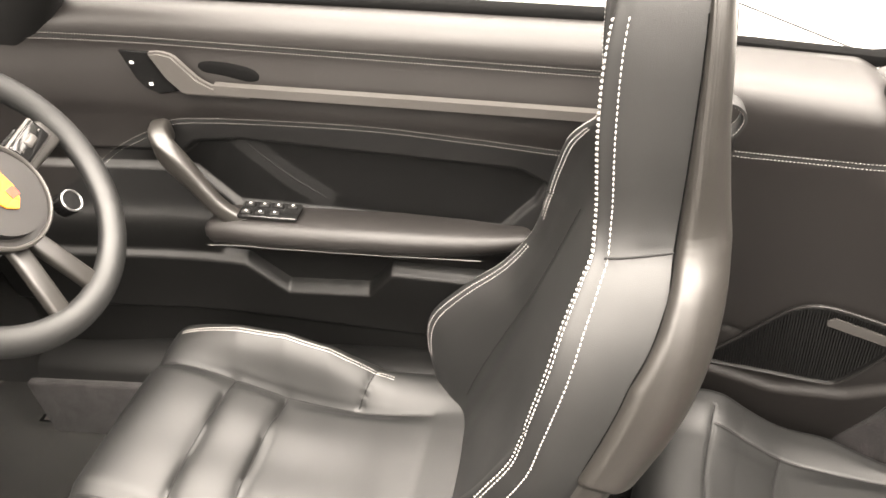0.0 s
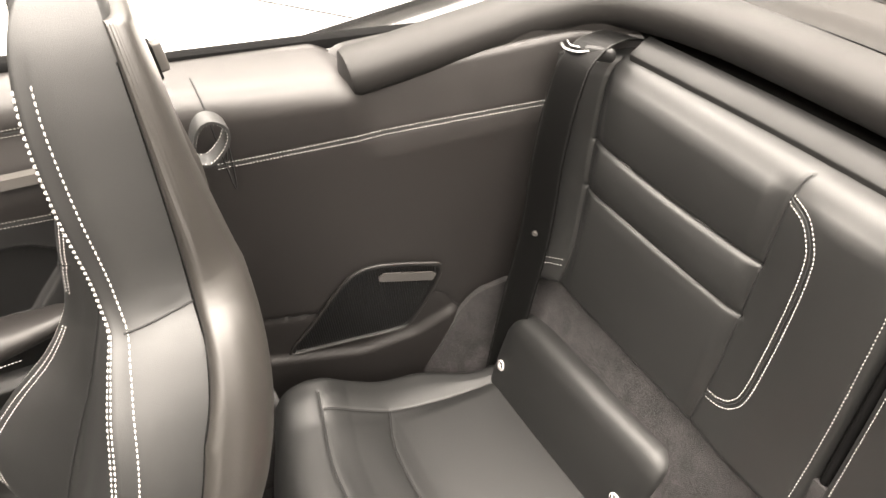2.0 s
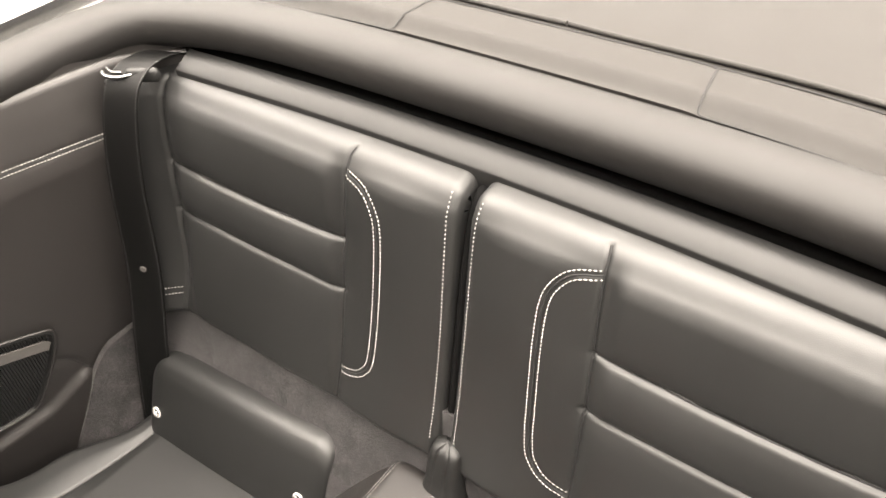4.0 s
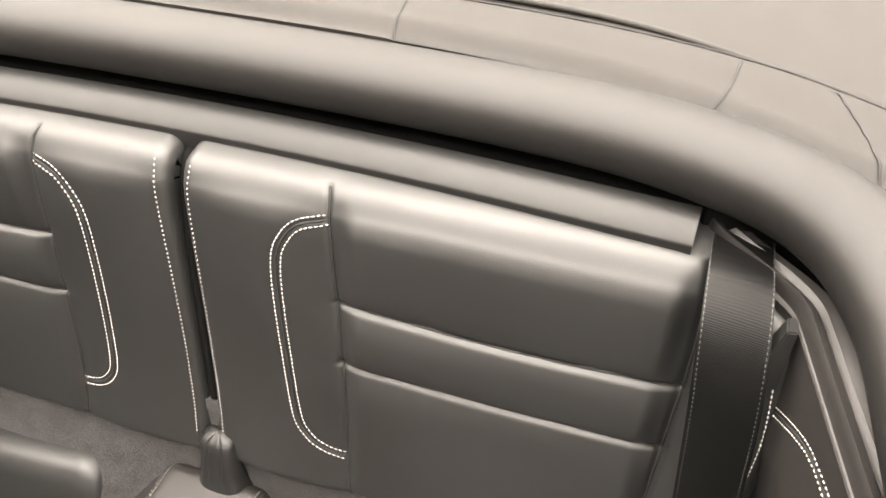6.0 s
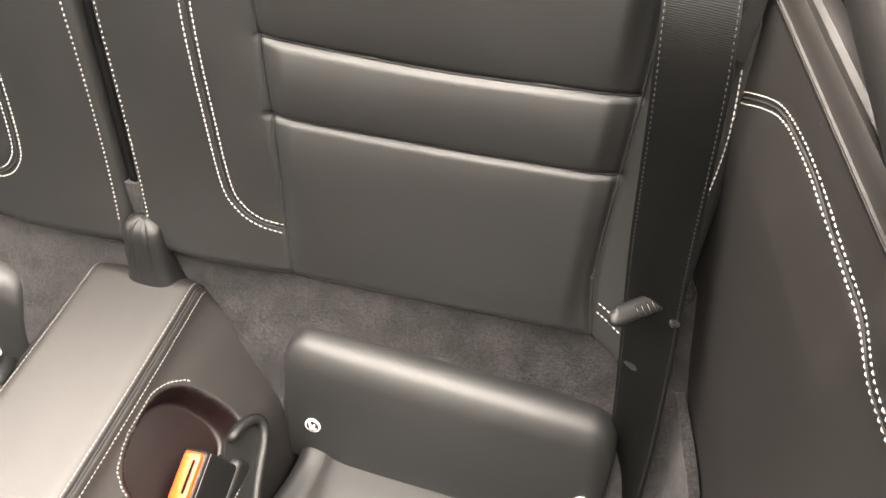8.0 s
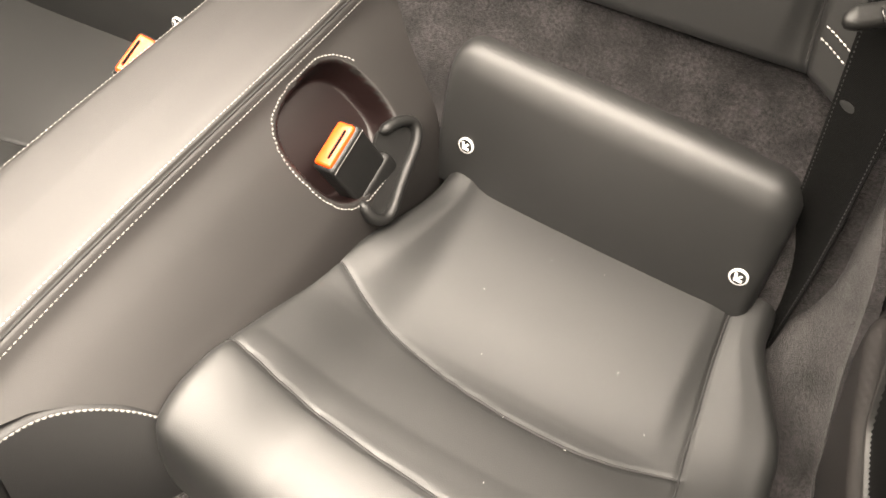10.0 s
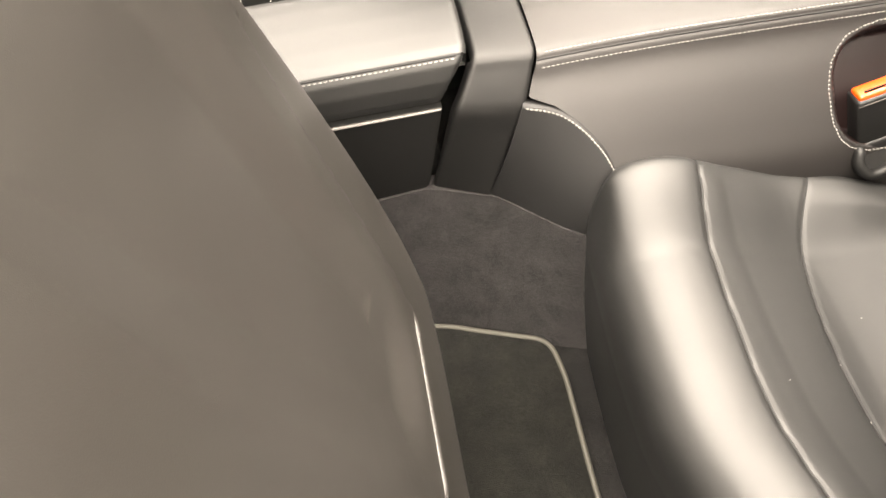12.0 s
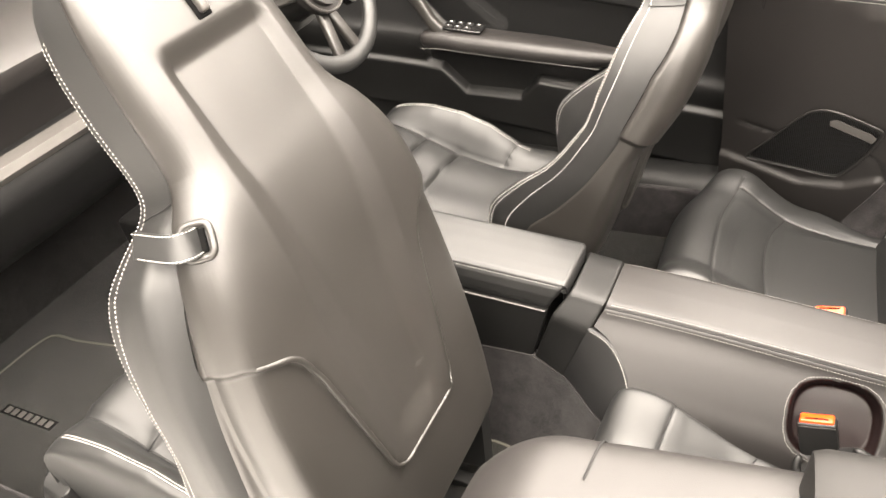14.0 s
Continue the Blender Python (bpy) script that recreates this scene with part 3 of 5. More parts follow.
def outer_body(s):
    root = thing("rear_quarter_body", (s * 0.8, 0.1, 0.3), "dark painted rear flank of the car", "car body", "car flanks")
    rounded_box("flank", (0.14, 1.26, 0.58), pose(s * 0.79, -0.12, 0.55), GLOSS, root, 0.03)


outer_body(1)
outer_body(-1)

slab("kick_panel", 0.715, 0.765, 1.60, 2.12, 0.05, 0.98, SHADED_CARPET, "carpeted footwell side, darkened for shade", "footwell")
slab("kick_panel", -0.765, -0.715, 1.72, 2.12, 0.05, 0.90, SHADED_CARPET, "carpeted footwell side, darkened for shade", "footwell")

# ---------------------------------------------------------------- rear seats
def rear_backrest(s):
    root = thing("rear_bench_back", (s * 0.24, 0.06, 0.54), "black leather rear backrest with pleated centre and white double stitching", "backrest", "rear backrests")
    prof = [(0.076, 0.535), (0.066, 0.565), (0.050, 0.620), (0.033, 0.695), (0.019, 0.765), (0.004, 0.838), (-0.004, 0.858), (-0.016, 0.8705), (-0.036, 0.8735), (-0.055, 0.874)]

    def warp(x, y, z):
        k = smooth01((x - 0.43) / 0.06)
        return s * x, y + 0.030 * k - 0.0 * z, z - 0.012 * k * smooth01((z - 0.80) / 0.08)

    p = Profile(0.006, 0.505, prof, 260, 200, (0, 1, 0.3), warp)
    # padding swells between the seams
    X, Z = np.abs(p.G[..., 0]), p.G[..., 2]
    inside = smooth01((X - 0.150) / 0.02) * smooth01((0.43 - X) / 0.02)
    for z0, z1 in ((0.54, 0.698), (0.698, 0.766), (0.766, 0.90)):
        k = np.clip((Z - z0) / (z1 - z0), 0, 1)
        p.D += 0.006 * inside * np.sin(np.pi * k) ** 0.6 * smooth01((0.868 - Z) / 0.03)
    p.D += 0.005 * np.sin(np.pi * np.clip((X - 0.01) / 0.14, 0, 1)) * (X < 0.15) * smooth01((0.868 - Z) / 0.03)
    b = p.by_z
    inner = [b(0.140, 0.871), b(0.143, 0.858), b(0.147, 0.78), b(0.1505, 0.70), b(0.154, 0.60), b(0.158, 0.538)]
    outer = [b(0.432, 0.871), b(0.435, 0.80), b(0.433, 0.70), b(0.432, 0.60), b(0.440, 0.538)]
    p.seam(inner, 0.007, 0.0036)
    p.seam(outer, 0.009, 0.005)
    p.seam([b(0.148, 0.768), b(0.29, 0.763), b(0.434, 0.766)], 0.009, 0.0045)
    p.seam([b(0.148, 0.701), b(0.29, 0.697), b(0.433, 0.699)], 0.009, 0.0045)
    twin = [b(0.143, 0.850), b(0.118, 0.842), b(0.104, 0.826), b(0.097, 0.806), b(0.0955, 0.770), b(0.098, 0.704), b(0.104, 0.630), b(0.114, 0.606), b(0.130, 0.594), b(0.153, 0.588)]
    p.seam(twin, 0.0022, 0.003)
    p.edge(0.014, "uUv")
    p.build("padding", LEATHER, root, thick=0.05)
    su, sv = 0.495, 0.40
    stitch(p, [offset_uv(twin, su, sv, d) for d in (-0.0045, 0.0045)], THREAD, root)
    edge = [b(0.017, 0.868), b(0.016, 0.84), b(0.015, 0.70), b(0.016, 0.56)]
    stitch(p, [edge], THREAD_GREY, root, pitch=0.0048, length=0.0036, width=0.0011, height=0.0007, label="grey edge stitching")
    stitch(p, [[b(0.440, 0.578), b(0.50, 0.574)], [b(0.440, 0.569), b(0.50, 0.565)], [b(0.488, 0.82), b(0.494, 0.76), b(0.49, 0.68), b(0.482, 0.60)]], THREAD, root)
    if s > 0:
        # dark strip added in place of the shade deep in the gap
        sweep("gap_shade_strip", [(0.0, -0.060, 0.858), (0.0, -0.030, 0.852), (0.0, -0.008, 0.80), (0.0, 0.016, 0.70), (0.0, 0.046, 0.56), (0.0, 0.055, 0.48)], ring(0.007, 0.006, 10), DARK, root, up=(1, 0, 0), n=50)
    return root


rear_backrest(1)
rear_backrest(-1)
# dark slab put in for the shade behind the backrests
slab("back_shade_slab", -0.5, 0.5, -0.10, -0.085, 0.5, 0.875, DARK, "dark slab standing in for shade behind the rear backrests", "bulkhead")


def lock_tab():
    root = thing("backrest_lock_tab", (0.0, 0.055, 0.53), "black plastic backrest lock cover in the carpet", "lock cover")
    def fn(u, v):
        # a flared foot in the carpet and a stubby upright with a rounded top
        wide = np.interp(v, [0, 0.10, 0.28, 0.5, 0.85, 0.95, 1], [0.036, 0.032, 0.026, 0.0225, 0.0200, 0.0180, 0.006])
        deep = np.interp(v, [0, 0.10, 0.28, 0.5, 0.85, 0.95, 1], [0.034, 0.028, 0.019, 0.016, 0.015, 0.012, 0.003])
        c, d = np.cos(2 * np.pi * u), np.sin(2 * np.pi * u)
        sq = lambda q: np.sign(q) * np.abs(q) ** 0.7
        return np.stack([-0.010 + wide * sq(c) - 0.006 * (1 - v) ** 2, 0.094 - 0.030 * v + deep * sq(d), 0.480 + 0.092 * v], -1)

    sh = Sheet(fn, 64, 30, closed=True)
    X = np.cos(2 * np.pi * sh.U)
    for k in (-0.28, 0.0, 0.28):
        sh.D -= 0.0016 * np.exp(-((X - k) / 0.07) ** 2) * smooth01((sh.V - 0.35) / 0.1)
    sh.build("cover", PLASTIC, root, caps=True)


lock_tab()


def lower_pad(s):
    root = thing("rear_lower_pad", (s * 0.32, 0.14, 0.36), "black leather lower back pad with two white child-seat buttons", "seat pad", "rear lower pads")

    def fn(u, v):
        x = 0.148 + 0.342 * u
        top = 0.482 - 0.012 * u ** 3
        y = 0.166 - 0.058 * v + 0.018 * u
        z = 0.335 + (top - 0.335) * v
        return np.stack([s * x, y, z], -1)

    sh = Sheet(fn, 110, 50, (0, 1, 0.2))
    sh.D += 0.010 * np.sin(np.pi * np.clip(sh.U, 0, 1)) ** 0.5 * np.sin(np.pi * np.clip(sh.V, 0, 1)) ** 0.6
    c = np.maximum(0, sh.V - 0.78) / 0.22
    sh.D -= 0.010 * c ** 2
    # rounded upper corners
    for u0 in (0, 1):
        a = np.clip(1 - np.abs(sh.U - u0) / 0.09, 0, 1)
        b = np.clip(1 - (1 - sh.V) / 0.25, 0, 1)
        drop = 1 - np.sqrt(np.clip(1 - a ** 2, 0, 1))
        sh.G[..., 2] -= 0.030 * drop * sh.V
    sh.edge(0.012, "uUV")
    sh.build("padding", LEATHER, root, thick=0.035)
    for x in (0.187, 0.467):
        u = (x - 0.148) / 0.342
        p, n = sh.at(u, 0.36)
        m = look(p, p + n)
        m = m @ Matrix.Rotation(math.pi, 4, "Y")
        btn = disc("child_seat_button", m @ pose(0, 0, 0.0008), 0.0085, 0.003, WHITE_INK, root, 28, 0.0008, "round white button with a dark child-seat mark")
        disc("button_face", m @ pose(0, 0, 0.0016), 0.0070, 0.002, PLASTIC, btn, 28, 0.0003)
        rounded_box("mark", (0.0075, 0.0028, 0.001), m @ pose(0.0006, -0.0026, 0.0028), WHITE_INK, btn, 0.0003, 1)
        rounded_box("mark", (0.0026, 0.0080, 0.001), m @ pose(-0.0024, 0.0006, 0.0028, 0, 0, 12), WHITE_INK, btn, 0.0003, 1)
        rounded_box("mark", (0.0050, 0.0022, 0.001), m @ pose(0.0012, 0.0012, 0.0028, 0, 0, 55), WHITE_INK, btn, 0.0003, 1)
    return root


lower_pad(1)
lower_pad(-1)


def rear_cushion(s):
    root = thing("rear_seat_cushion", (s * 0.33, 0.35, 0.25), "black leather rear seat cushion with curved seams", "seat cushion", "rear seat cushions")
    prof = [(0.150, 0.341), (0.19, 0.344), (0.26, 0.351), (0.32, 0.362), (0.36, 0.376), (0.40, 0.398), (0.435, 0.419), (0.462, 0.432), (0.495, 0.438), (0.522, 0.431), (0.543, 0.408), (0.552, 0.36), (0.556, 0.28), (0.557, 0.20)]

    def warp(x, y, z):
        k = (x - 0.145) / 0.40
        front = smooth01((y - 0.30) / 0.2)
        rear_cut = smooth01((0.30 - y) / 0.12)
        # the inner side rises to the tunnel, the outer side into a bolster
        up = 0.034 * (1 - smooth01(k / 0.22)) * (1 - 0.6 * rear_cut) + 0.009 * smooth01((k - 0.80) / 0.14) * (1 - 0.5 * rear_cut)
        y2 = y - 0.035 * smooth01((k - 0.55) / 0.5) * front + 0.012 * np.sin(np.pi * np.clip(k, 0, 1)) * front
        x2 = x - 0.040 * smooth01((k - 0.80) / 0.2) * rear_cut + 0.035 * smooth01((0.2 - k) / 0.2) * smooth01((0.36 - y) / 0.2)
        return s * x2, y2, z + up * smooth01((0.552 - y) / 0.03)

    p = Profile(0.135, 0.555, prof, 200, 210, (0, 0.4, 1), warp)
    b = p.by_y
    X = 0.135 + 0.42 * p.U
    Y = p.G[..., 1]
    mid = smooth01((X - 0.15) / 0.03) * smooth01((0.485 - X) / 0.03)
    p.D += 0.006 * mid * np.sin(np.pi * np.clip((Y - 0.15) / 0.2, 0, 1))
    p.D += 0.002 * mid * np.sin(np.pi * np.clip((Y - 0.36) / 0.09, 0, 1))
    p.D += 0.006 * np.sin(np.pi * np.clip((p.V - 0.45) / 0.3, 0, 1)) * (p.V > 0.45)
    s1 = [b(0.140, 0.443), b(0.22, 0.450), b(0.33, 0.456), b(0.42, 0.460), b(0.52, 0.470)]
    s2 = [b(0.150, 0.322), b(0.20, 0.347), b(0.28, 0.365), b(0.36, 0.373), b(0.43, 0.369), b(0.487, 0.356)]
    s3 = [b(0.478, 0.152), b(0.480, 0.25), b(0.486, 0.356), b(0.493, 0.463)]
    p.seam(s1, 0.0050, 0.0034)
    p.seam(s2, 0.0040, 0.0034)
    p.seam(s3, 0.0045, 0.0036)
    p.edge(0.018, "uU")
    p.build("padding", LEATHER, root, thick=0.06)
    if s < 0:
        # a few flecks of lint
        rnd = random.Random(7)
        v, f = [], []
        for x, y in ((0.31, 0.21), (0.36, 0.20), (0.30, 0.33), (0.345, 0.372), (0.40, 0.375), (0.23, 0.45), (0.41, 0.29), (0.27, 0.27), (0.36, 0.43), (0.45, 0.33)):
            c, nrm = p.at(*b(x, y))
            w, k = rnd.uniform(0, 3.1), rnd.uniform(0.0007, 0.0014)
            d = np.array([math.cos(w), math.sin(w), 0]) * k
            e = np.array([-math.sin(w), math.cos(w), 0]) * 0.0003
            i = len(v)
            top = c + nrm * 0.0006
            v += [top - d, top - e, top + d, top + e, c + nrm * 0.0014]
            f += [(i, i + 1, i + 4), (i + 1, i + 2, i + 4), (i + 2, i + 3, i + 4), (i + 3, i, i + 4)]
        tagged(part("lint", v, f, THREAD, None), "tiny pale lint flecks on the rear cushion", "lint", kind="stuff")
    return root


rear_cushion(1)
rear_cushion(-1)


def rear_belt(s):
    root = thing("rear_seat_belt", (s * 0.47, 0.1, 0.4), "black woven rear seat belt hanging from its upper guide", "seat belt", "rear seat belts")
    if s > 0:
        path = [(0.452, -0.050, 0.880), (0.446, -0.018, 0.893), (0.442, 0.018, 0.892), (0.443, 0.045, 0.864), (0.450, 0.072, 0.77), (0.460, 0.095, 0.63), (0.478, 0.122, 0.50), (0.492, 0.142, 0.40), (0.505, 0.165, 0.28)]
    else:
        path = [(-0.452, -0.050, 0.872), (-0.450, -0.018, 0.880), (-0.450, 0.012, 0.880), (-0.453, 0.042, 0.856), (-0.460, 0.062, 0.80), (-0.472, 0.080, 0.68), (-0.482, 0.092, 0.60), (-0.494, 0.112, 0.50), (-0.503, 0.135, 0.40), (-0.510, 0.165, 0.27)]
    c = catmull(path, 90)
    t = np.gradient(c, axis=0)
    t /= np.linalg.norm(t, axis=1, keepdims=True)
    turn = np.linspace(0.0, 1.0, 90)
    twist = 0.25 + 0.55 * turn if s > 0 else 0.12 + 0.95 * turn ** 2
    wide = np.array([np.cos(twist), np.sin(twist) * (1.0 if s > 0 else -1.0), 0.0 * turn]).T
    wide -= t * (wide * t).sum(1, keepdims=True)
    wide /= np.linalg.norm(wide, axis=1, keepdims=True)
    n = np.cross(t, wide)
    verts, faces = [], []
    half = 0.0235
    cross = [(-1, -0.0006), (-0.9, -0.0011), (0.9, -0.0011), (1, -0.0006), (1, 0.0006), (0.9, 0.0011), (-0.9, 0.0011), (-1, 0.0006)]
    for i in range(90):
        k = half * (0.86 + 0.14 * min(1, turn[i] / 0.2))
        for a, b in cross:
            verts.append(c[i] + wide[i] * a * k + n[i] * b)
    m = len(cross)
    for i in range(89):
        for j in range(m):
            faces.append((i * m + j, (i + 1) * m + j, (i + 1) * m + (j + 1) % m, i * m + (j + 1) % m))
    bm = bmesh.new()
    vs = [bm.verts.new(tuple(v)) for v in verts]
    for f in faces:
        bm.faces.new([vs[q] for q in f])
    from_bm("webbing", bm, BELT, root)
    bars, bf = [], []
    for sgn in (-1, 1):
        v, f = bars_along(c + wide * sgn * half * 0.88 + n * 0.0012 * (1 if n[45, 1] > 0 else -1), n * (1 if n[45, 1] > 0 else -1), 0.004, 0.003, 0.0008, 0.0003)
        bf += [tuple(x + len(bars) for x in q) for q in f]
        bars += v
    tagged(part("selvedge_thread", bars, bf, THREAD_DARK, root), kind="stuff")
    if s > 0:
        i = int(np.argmin(np.abs(c[:, 2] - 0.630)))
        face = n[i] if n[i, 1] > 0 else -n[i]
        disc("stop_button", look(c[i] + face * 0.002, c[i] + face), 0.0045, 0.003, TRIM, root, 20)
        # upper guide with the steel tongue resting against it
        sweep("tongue", [(0.476, 0.036, 0.8905), (0.462, 0.040, 0.8895), (0.446, 0.034, 0.889), (0.436, 0.022, 0.890)], ring(0.0022, 0.0016, 10), STEEL, root, n=30, round_ends=0.003, label="slim bright steel belt tongue")
        sweep("tongue_bar", [(0.474, 0.030, 0.893), (0.460, 0.033, 0.892), (0.448, 0.028, 0.892)], ring(0.0014, 0.0012, 8), STEEL, root, n=20, round_ends=0.002)
        sweep("tongue_grip", [(0.448, 0.024, 0.886), (0.432, 0.014, 0.886), (0.416, 0.000, 0.884)], ring(0.006, 0.009, 14, 2.6), PLASTIC, root, n=20, round_ends=0.007)
    else:
        i = int(np.argmin(np.abs(c[:, 2] - 0.590)))
        p = Vector(c[i])
        ends = Vector((-0.449, 0.108, 0.625)), Vector((-0.505, 0.066, 0.622))
        along = (ends[1] - ends[0]).normalized()
        face = Vector((0.55, 0.62, 0.55))
        face = (face - along * face.dot(along)).normalized()
        third = face.cross(along)
        mid = (ends[0] + ends[1]) / 2
        m = Matrix(((along.x, face.x, third.x, mid.x), (along.y, face.y, third.y, mid.y), (along.z, face.z, third.z, mid.z), (0, 0, 0, 1)))
        sweep("tongue_grip", [tuple(m @ Vector(q)) for q in ((-0.036, 0, 0.004), (-0.030, 0.001, 0.0), (-0.010, 0.002, 0.0), (0.014, 0.002, 0.0), (0.034, 0.001, -0.001), (0.040, 0, -0.004))], ring(0.0085, 0.0055, 16, 2.6), PLASTIC, root, up=tuple(face), n=40, round_ends=0.006)
        for k in range(9):
            rounded_box("grip_rib", (0.0016, 0.003, 0.010), m @ pose(-0.016 + 0.005 * k, 0.0068, -0.003), GLOSS, root, 0.0006, 1)
        disc("stop_button", m @ pose(0.010, 0.004, -0.020, 90, 0, 0), 0.0045, 0.004, GLOSS, root, 18)
    # guide cover under the rim; dark plates stand in for the cavity's shade
    g = thing("belt_guide", (s * 0.47, -0.02, 0.88), "black plastic belt guide below the rim", "belt guide", "belt guides")
    rounded_box("guide_cavity_shade", (0.085, 0.012, 0.060), pose(s * 0.464, -0.058, 0.868), DARK, g, 0.002)
    rounded_box("cavity_floor_shade", (0.085, 0.055, 0.004), pose(s * 0.464, -0.030, 0.846), DARK, g, 0.001)
    prism("cover", [(s * 0.474, 0.046, 0.832), (s * 0.476, 0.040, 0.860), (s * 0.482, 0.034, 0.873), (s * 0.489, 0.032, 0.872), (s * 0.487, 0.046, 0.828)], (0, -1, 0), 0.014, PLASTIC, g, 0.001)


rear_belt(1)
rear_belt(-1)

# ---------------------------------------------------------------- centre tunnel and console
def tunnel():
    root = thing("centre_tunnel", (0, 0.35, 0.2), "black leather covered centre tunnel with grey seams", "tunnel cover")
    # half section: (x, fraction of height), from top middle to the foot
    half = [(0.0, 0.0), (0.030, -0.001), (0.050, -0.003), (0.0585, -0.010), (0.068, -0.026), (0.092, -0.052), (0.121, -0.086), (0.144, -0.118), (0.156, -0.16), (0.162, -0.22), (0.164, -0.32)]
    pr = catmull(half, 90)
    full = np.vstack([pr[::-1] * np.array([-1, 1]), pr[1:]])
    n = len(full)
    sv = np.linspace(0, 1, n)

    def fn(u, v):
        x = np.interp(u, sv, full[:, 0])
        dz = np.interp(u, sv, full[:, 1])
        end = np.interp(-dz, [0.0, 0.010, 0.035, 0.045, 0.06, 0.08, 0.115, 0.20], [0.571, 0.574, 0.587, 0.563, 0.543, 0.527, 0.514, 0.50])
        y = 0.045 + (end - 0.045) * v
        top = 0.509 + 0.048 * smooth01((y - 0.0) / 0.62)
        rear = smooth01((0.097 - y) / 0.062)
        z = top + dz - 0.10 * rear ** 1.6
        return np.stack([x, y, z], -1)

    sh = Sheet(fn, 360, 240, (0, 0, 1))
    X, Y, Z = sh.G[..., 0], sh.G[..., 1], sh.G[..., 2]
    # recesses for the two belt buckles
    mask = np.zeros((359, 239), int)
    for s in (-1, 1):
        c = np.array([s * 0.116, 0.234, 0.457])
        a = (Y - c[1]) / 0.060
        slope = (np.abs(X) - 0.068) * 0.65 - (Z - 0.53) * 0.75
        bb = (slope - 0.081) / 0.058
        r = (np.abs(a) ** 2.8 + np.abs(bb) ** 2.8) ** (1 / 2.8) + 9.0 * (X * s < 0.03)
        sh.D -= 0.034 * smooth01((1.0 - r) / 0.16)
        mask |= (r[:-1, :-1] < 0.99).astype(int)
    for s in (-1, 1):
        u0 = float(np.interp(s * 0.0575, full[:, 0], sv))
        sh.seam([(u0, 0.06), (u0, 0.3), (u0, 0.6), (u0, 1.0)], 0.0025, 0.0022)
    sh.build("leather_cover", LEATHER_SOFT, root, thick=0, slots=[LEATHER_SOFT, RECESS], mask=mask)
    lines, rimlines = [], []
    for s in (-1, 1):
        for d in (-0.0042, 0.0042):
            u0 = float(np.interp(s * 0.0575 + d, full[:, 0], sv))
            lines.append([(u0, 0.07), (u0, 0.4), (u0, 0.7), (u0, 0.995)])
    stitch(sh, lines, THREAD_GREY, root, pitch=0.0046, width=0.0008)
    P = sh.points()
    for s in (-1, 1):
        verts, faces = [], []
        pts, nrm = [], []
        for w in np.linspace(0.12 * np.pi, 1.62 * np.pi, 90):
            a, bq = np.sign(np.cos(w)) * abs(np.cos(w)) ** (2 / 2.8) * 1.07, np.sign(np.sin(w)) * abs(np.sin(w)) ** (2 / 2.8) * 1.07
            y, sl = 0.234 - a * 0.060, 0.081 - bq * 0.058
            far = (Y - y) ** 2 + ((np.abs(X) - 0.068) * 0.65 - (Z - 0.53) * 0.75 - sl) ** 2 + 9.0 * (X * s < 0.03)
            i, k = np.unravel_index(int(np.argmin(far)), far.shape)
            pts.append(P[i, k] + sh.N[i, k] * 0.0005)
            nrm.append(sh.N[i, k])
        v, f = bars_along(resample(pts, 120), resample(nrm, 120), 0.0042, 0.0032, 0.0012, 0.0006)
        tagged(part("recess_stitching", v, f, THREAD_GREY, root), kind="stuff")
    return sh


TUNNEL = tunnel()


def buckle(s):
    root = thing("belt_buckle", (s * 0.10, 0.24, 0.40), "black rear belt buckle with an orange press button", "belt buckle", "rear belt buckles")
    # the box stands in its recess, leaning a little to the middle and to the nose
    up = Vector((-s * 0.20, 0.20, 0.95)).normalized()
    side = Vector((0, up.z, -up.y)).normalized()
    across = side.cross(up)
    m = Matrix(((across.x, side.x, up.x, s * 0.123), (across.y, side.y, up.y, 0.250), (across.z, side.z, up.z, 0.436), (0, 0, 0, 1)))
    rounded_box("body", (0.025, 0.050, 0.064), m, PLASTIC, root, 0.004)
    press = rounded_box("press_button", (0.019, 0.044, 0.010), m @ pose(0, 0, 0.031), ORANGE, root, 0.003, 3, "orange press button")
    rounded_box("slot", (0.003, 0.030, 0.003), m @ pose(s * 0.004, 0, 0.0358), DARK, press, 0.001, 1)
    sweep("edge_line", [tuple(m @ Vector((s * 0.0127, y, 0.027))) for y in (-0.024, 0.0, 0.024)], ring(0.0005, 0.0008, 6), TRIM, root, n=6)
    lip = [(0.124, 0.206, 0.434), (0.128, 0.186, 0.429), (0.136, 0.172, 0.419), (0.145, 0.182, 0.407), (0.153, 0.225, 0.396), (0.159, 0.258, 0.388), (0.152, 0.272, 0.398), (0.138, 0.270, 0.414)]
    sweep("holder_lip", [(s * (x + 0.002), y, z) for x, y, z in lip], ring(0.0055, 0.0075, 16, 2.4), PLASTIC, root, up=(s * 0.78, 0, 0.62), n=60, round_ends=0.01)
    prism("holder_plate", [(s * (x - 0.004), y, z - 0.002) for x, y, z in lip], (s * 0.78, 0, 0.62), 0.004, PLASTIC, root, 0.001)
    rounded_box("socket", (0.030, 0.060, 0.030), m @ pose(0, -0.002, -0.036), PLASTIC, root, 0.006)
    return root


buckle(-1)
buckle(1)


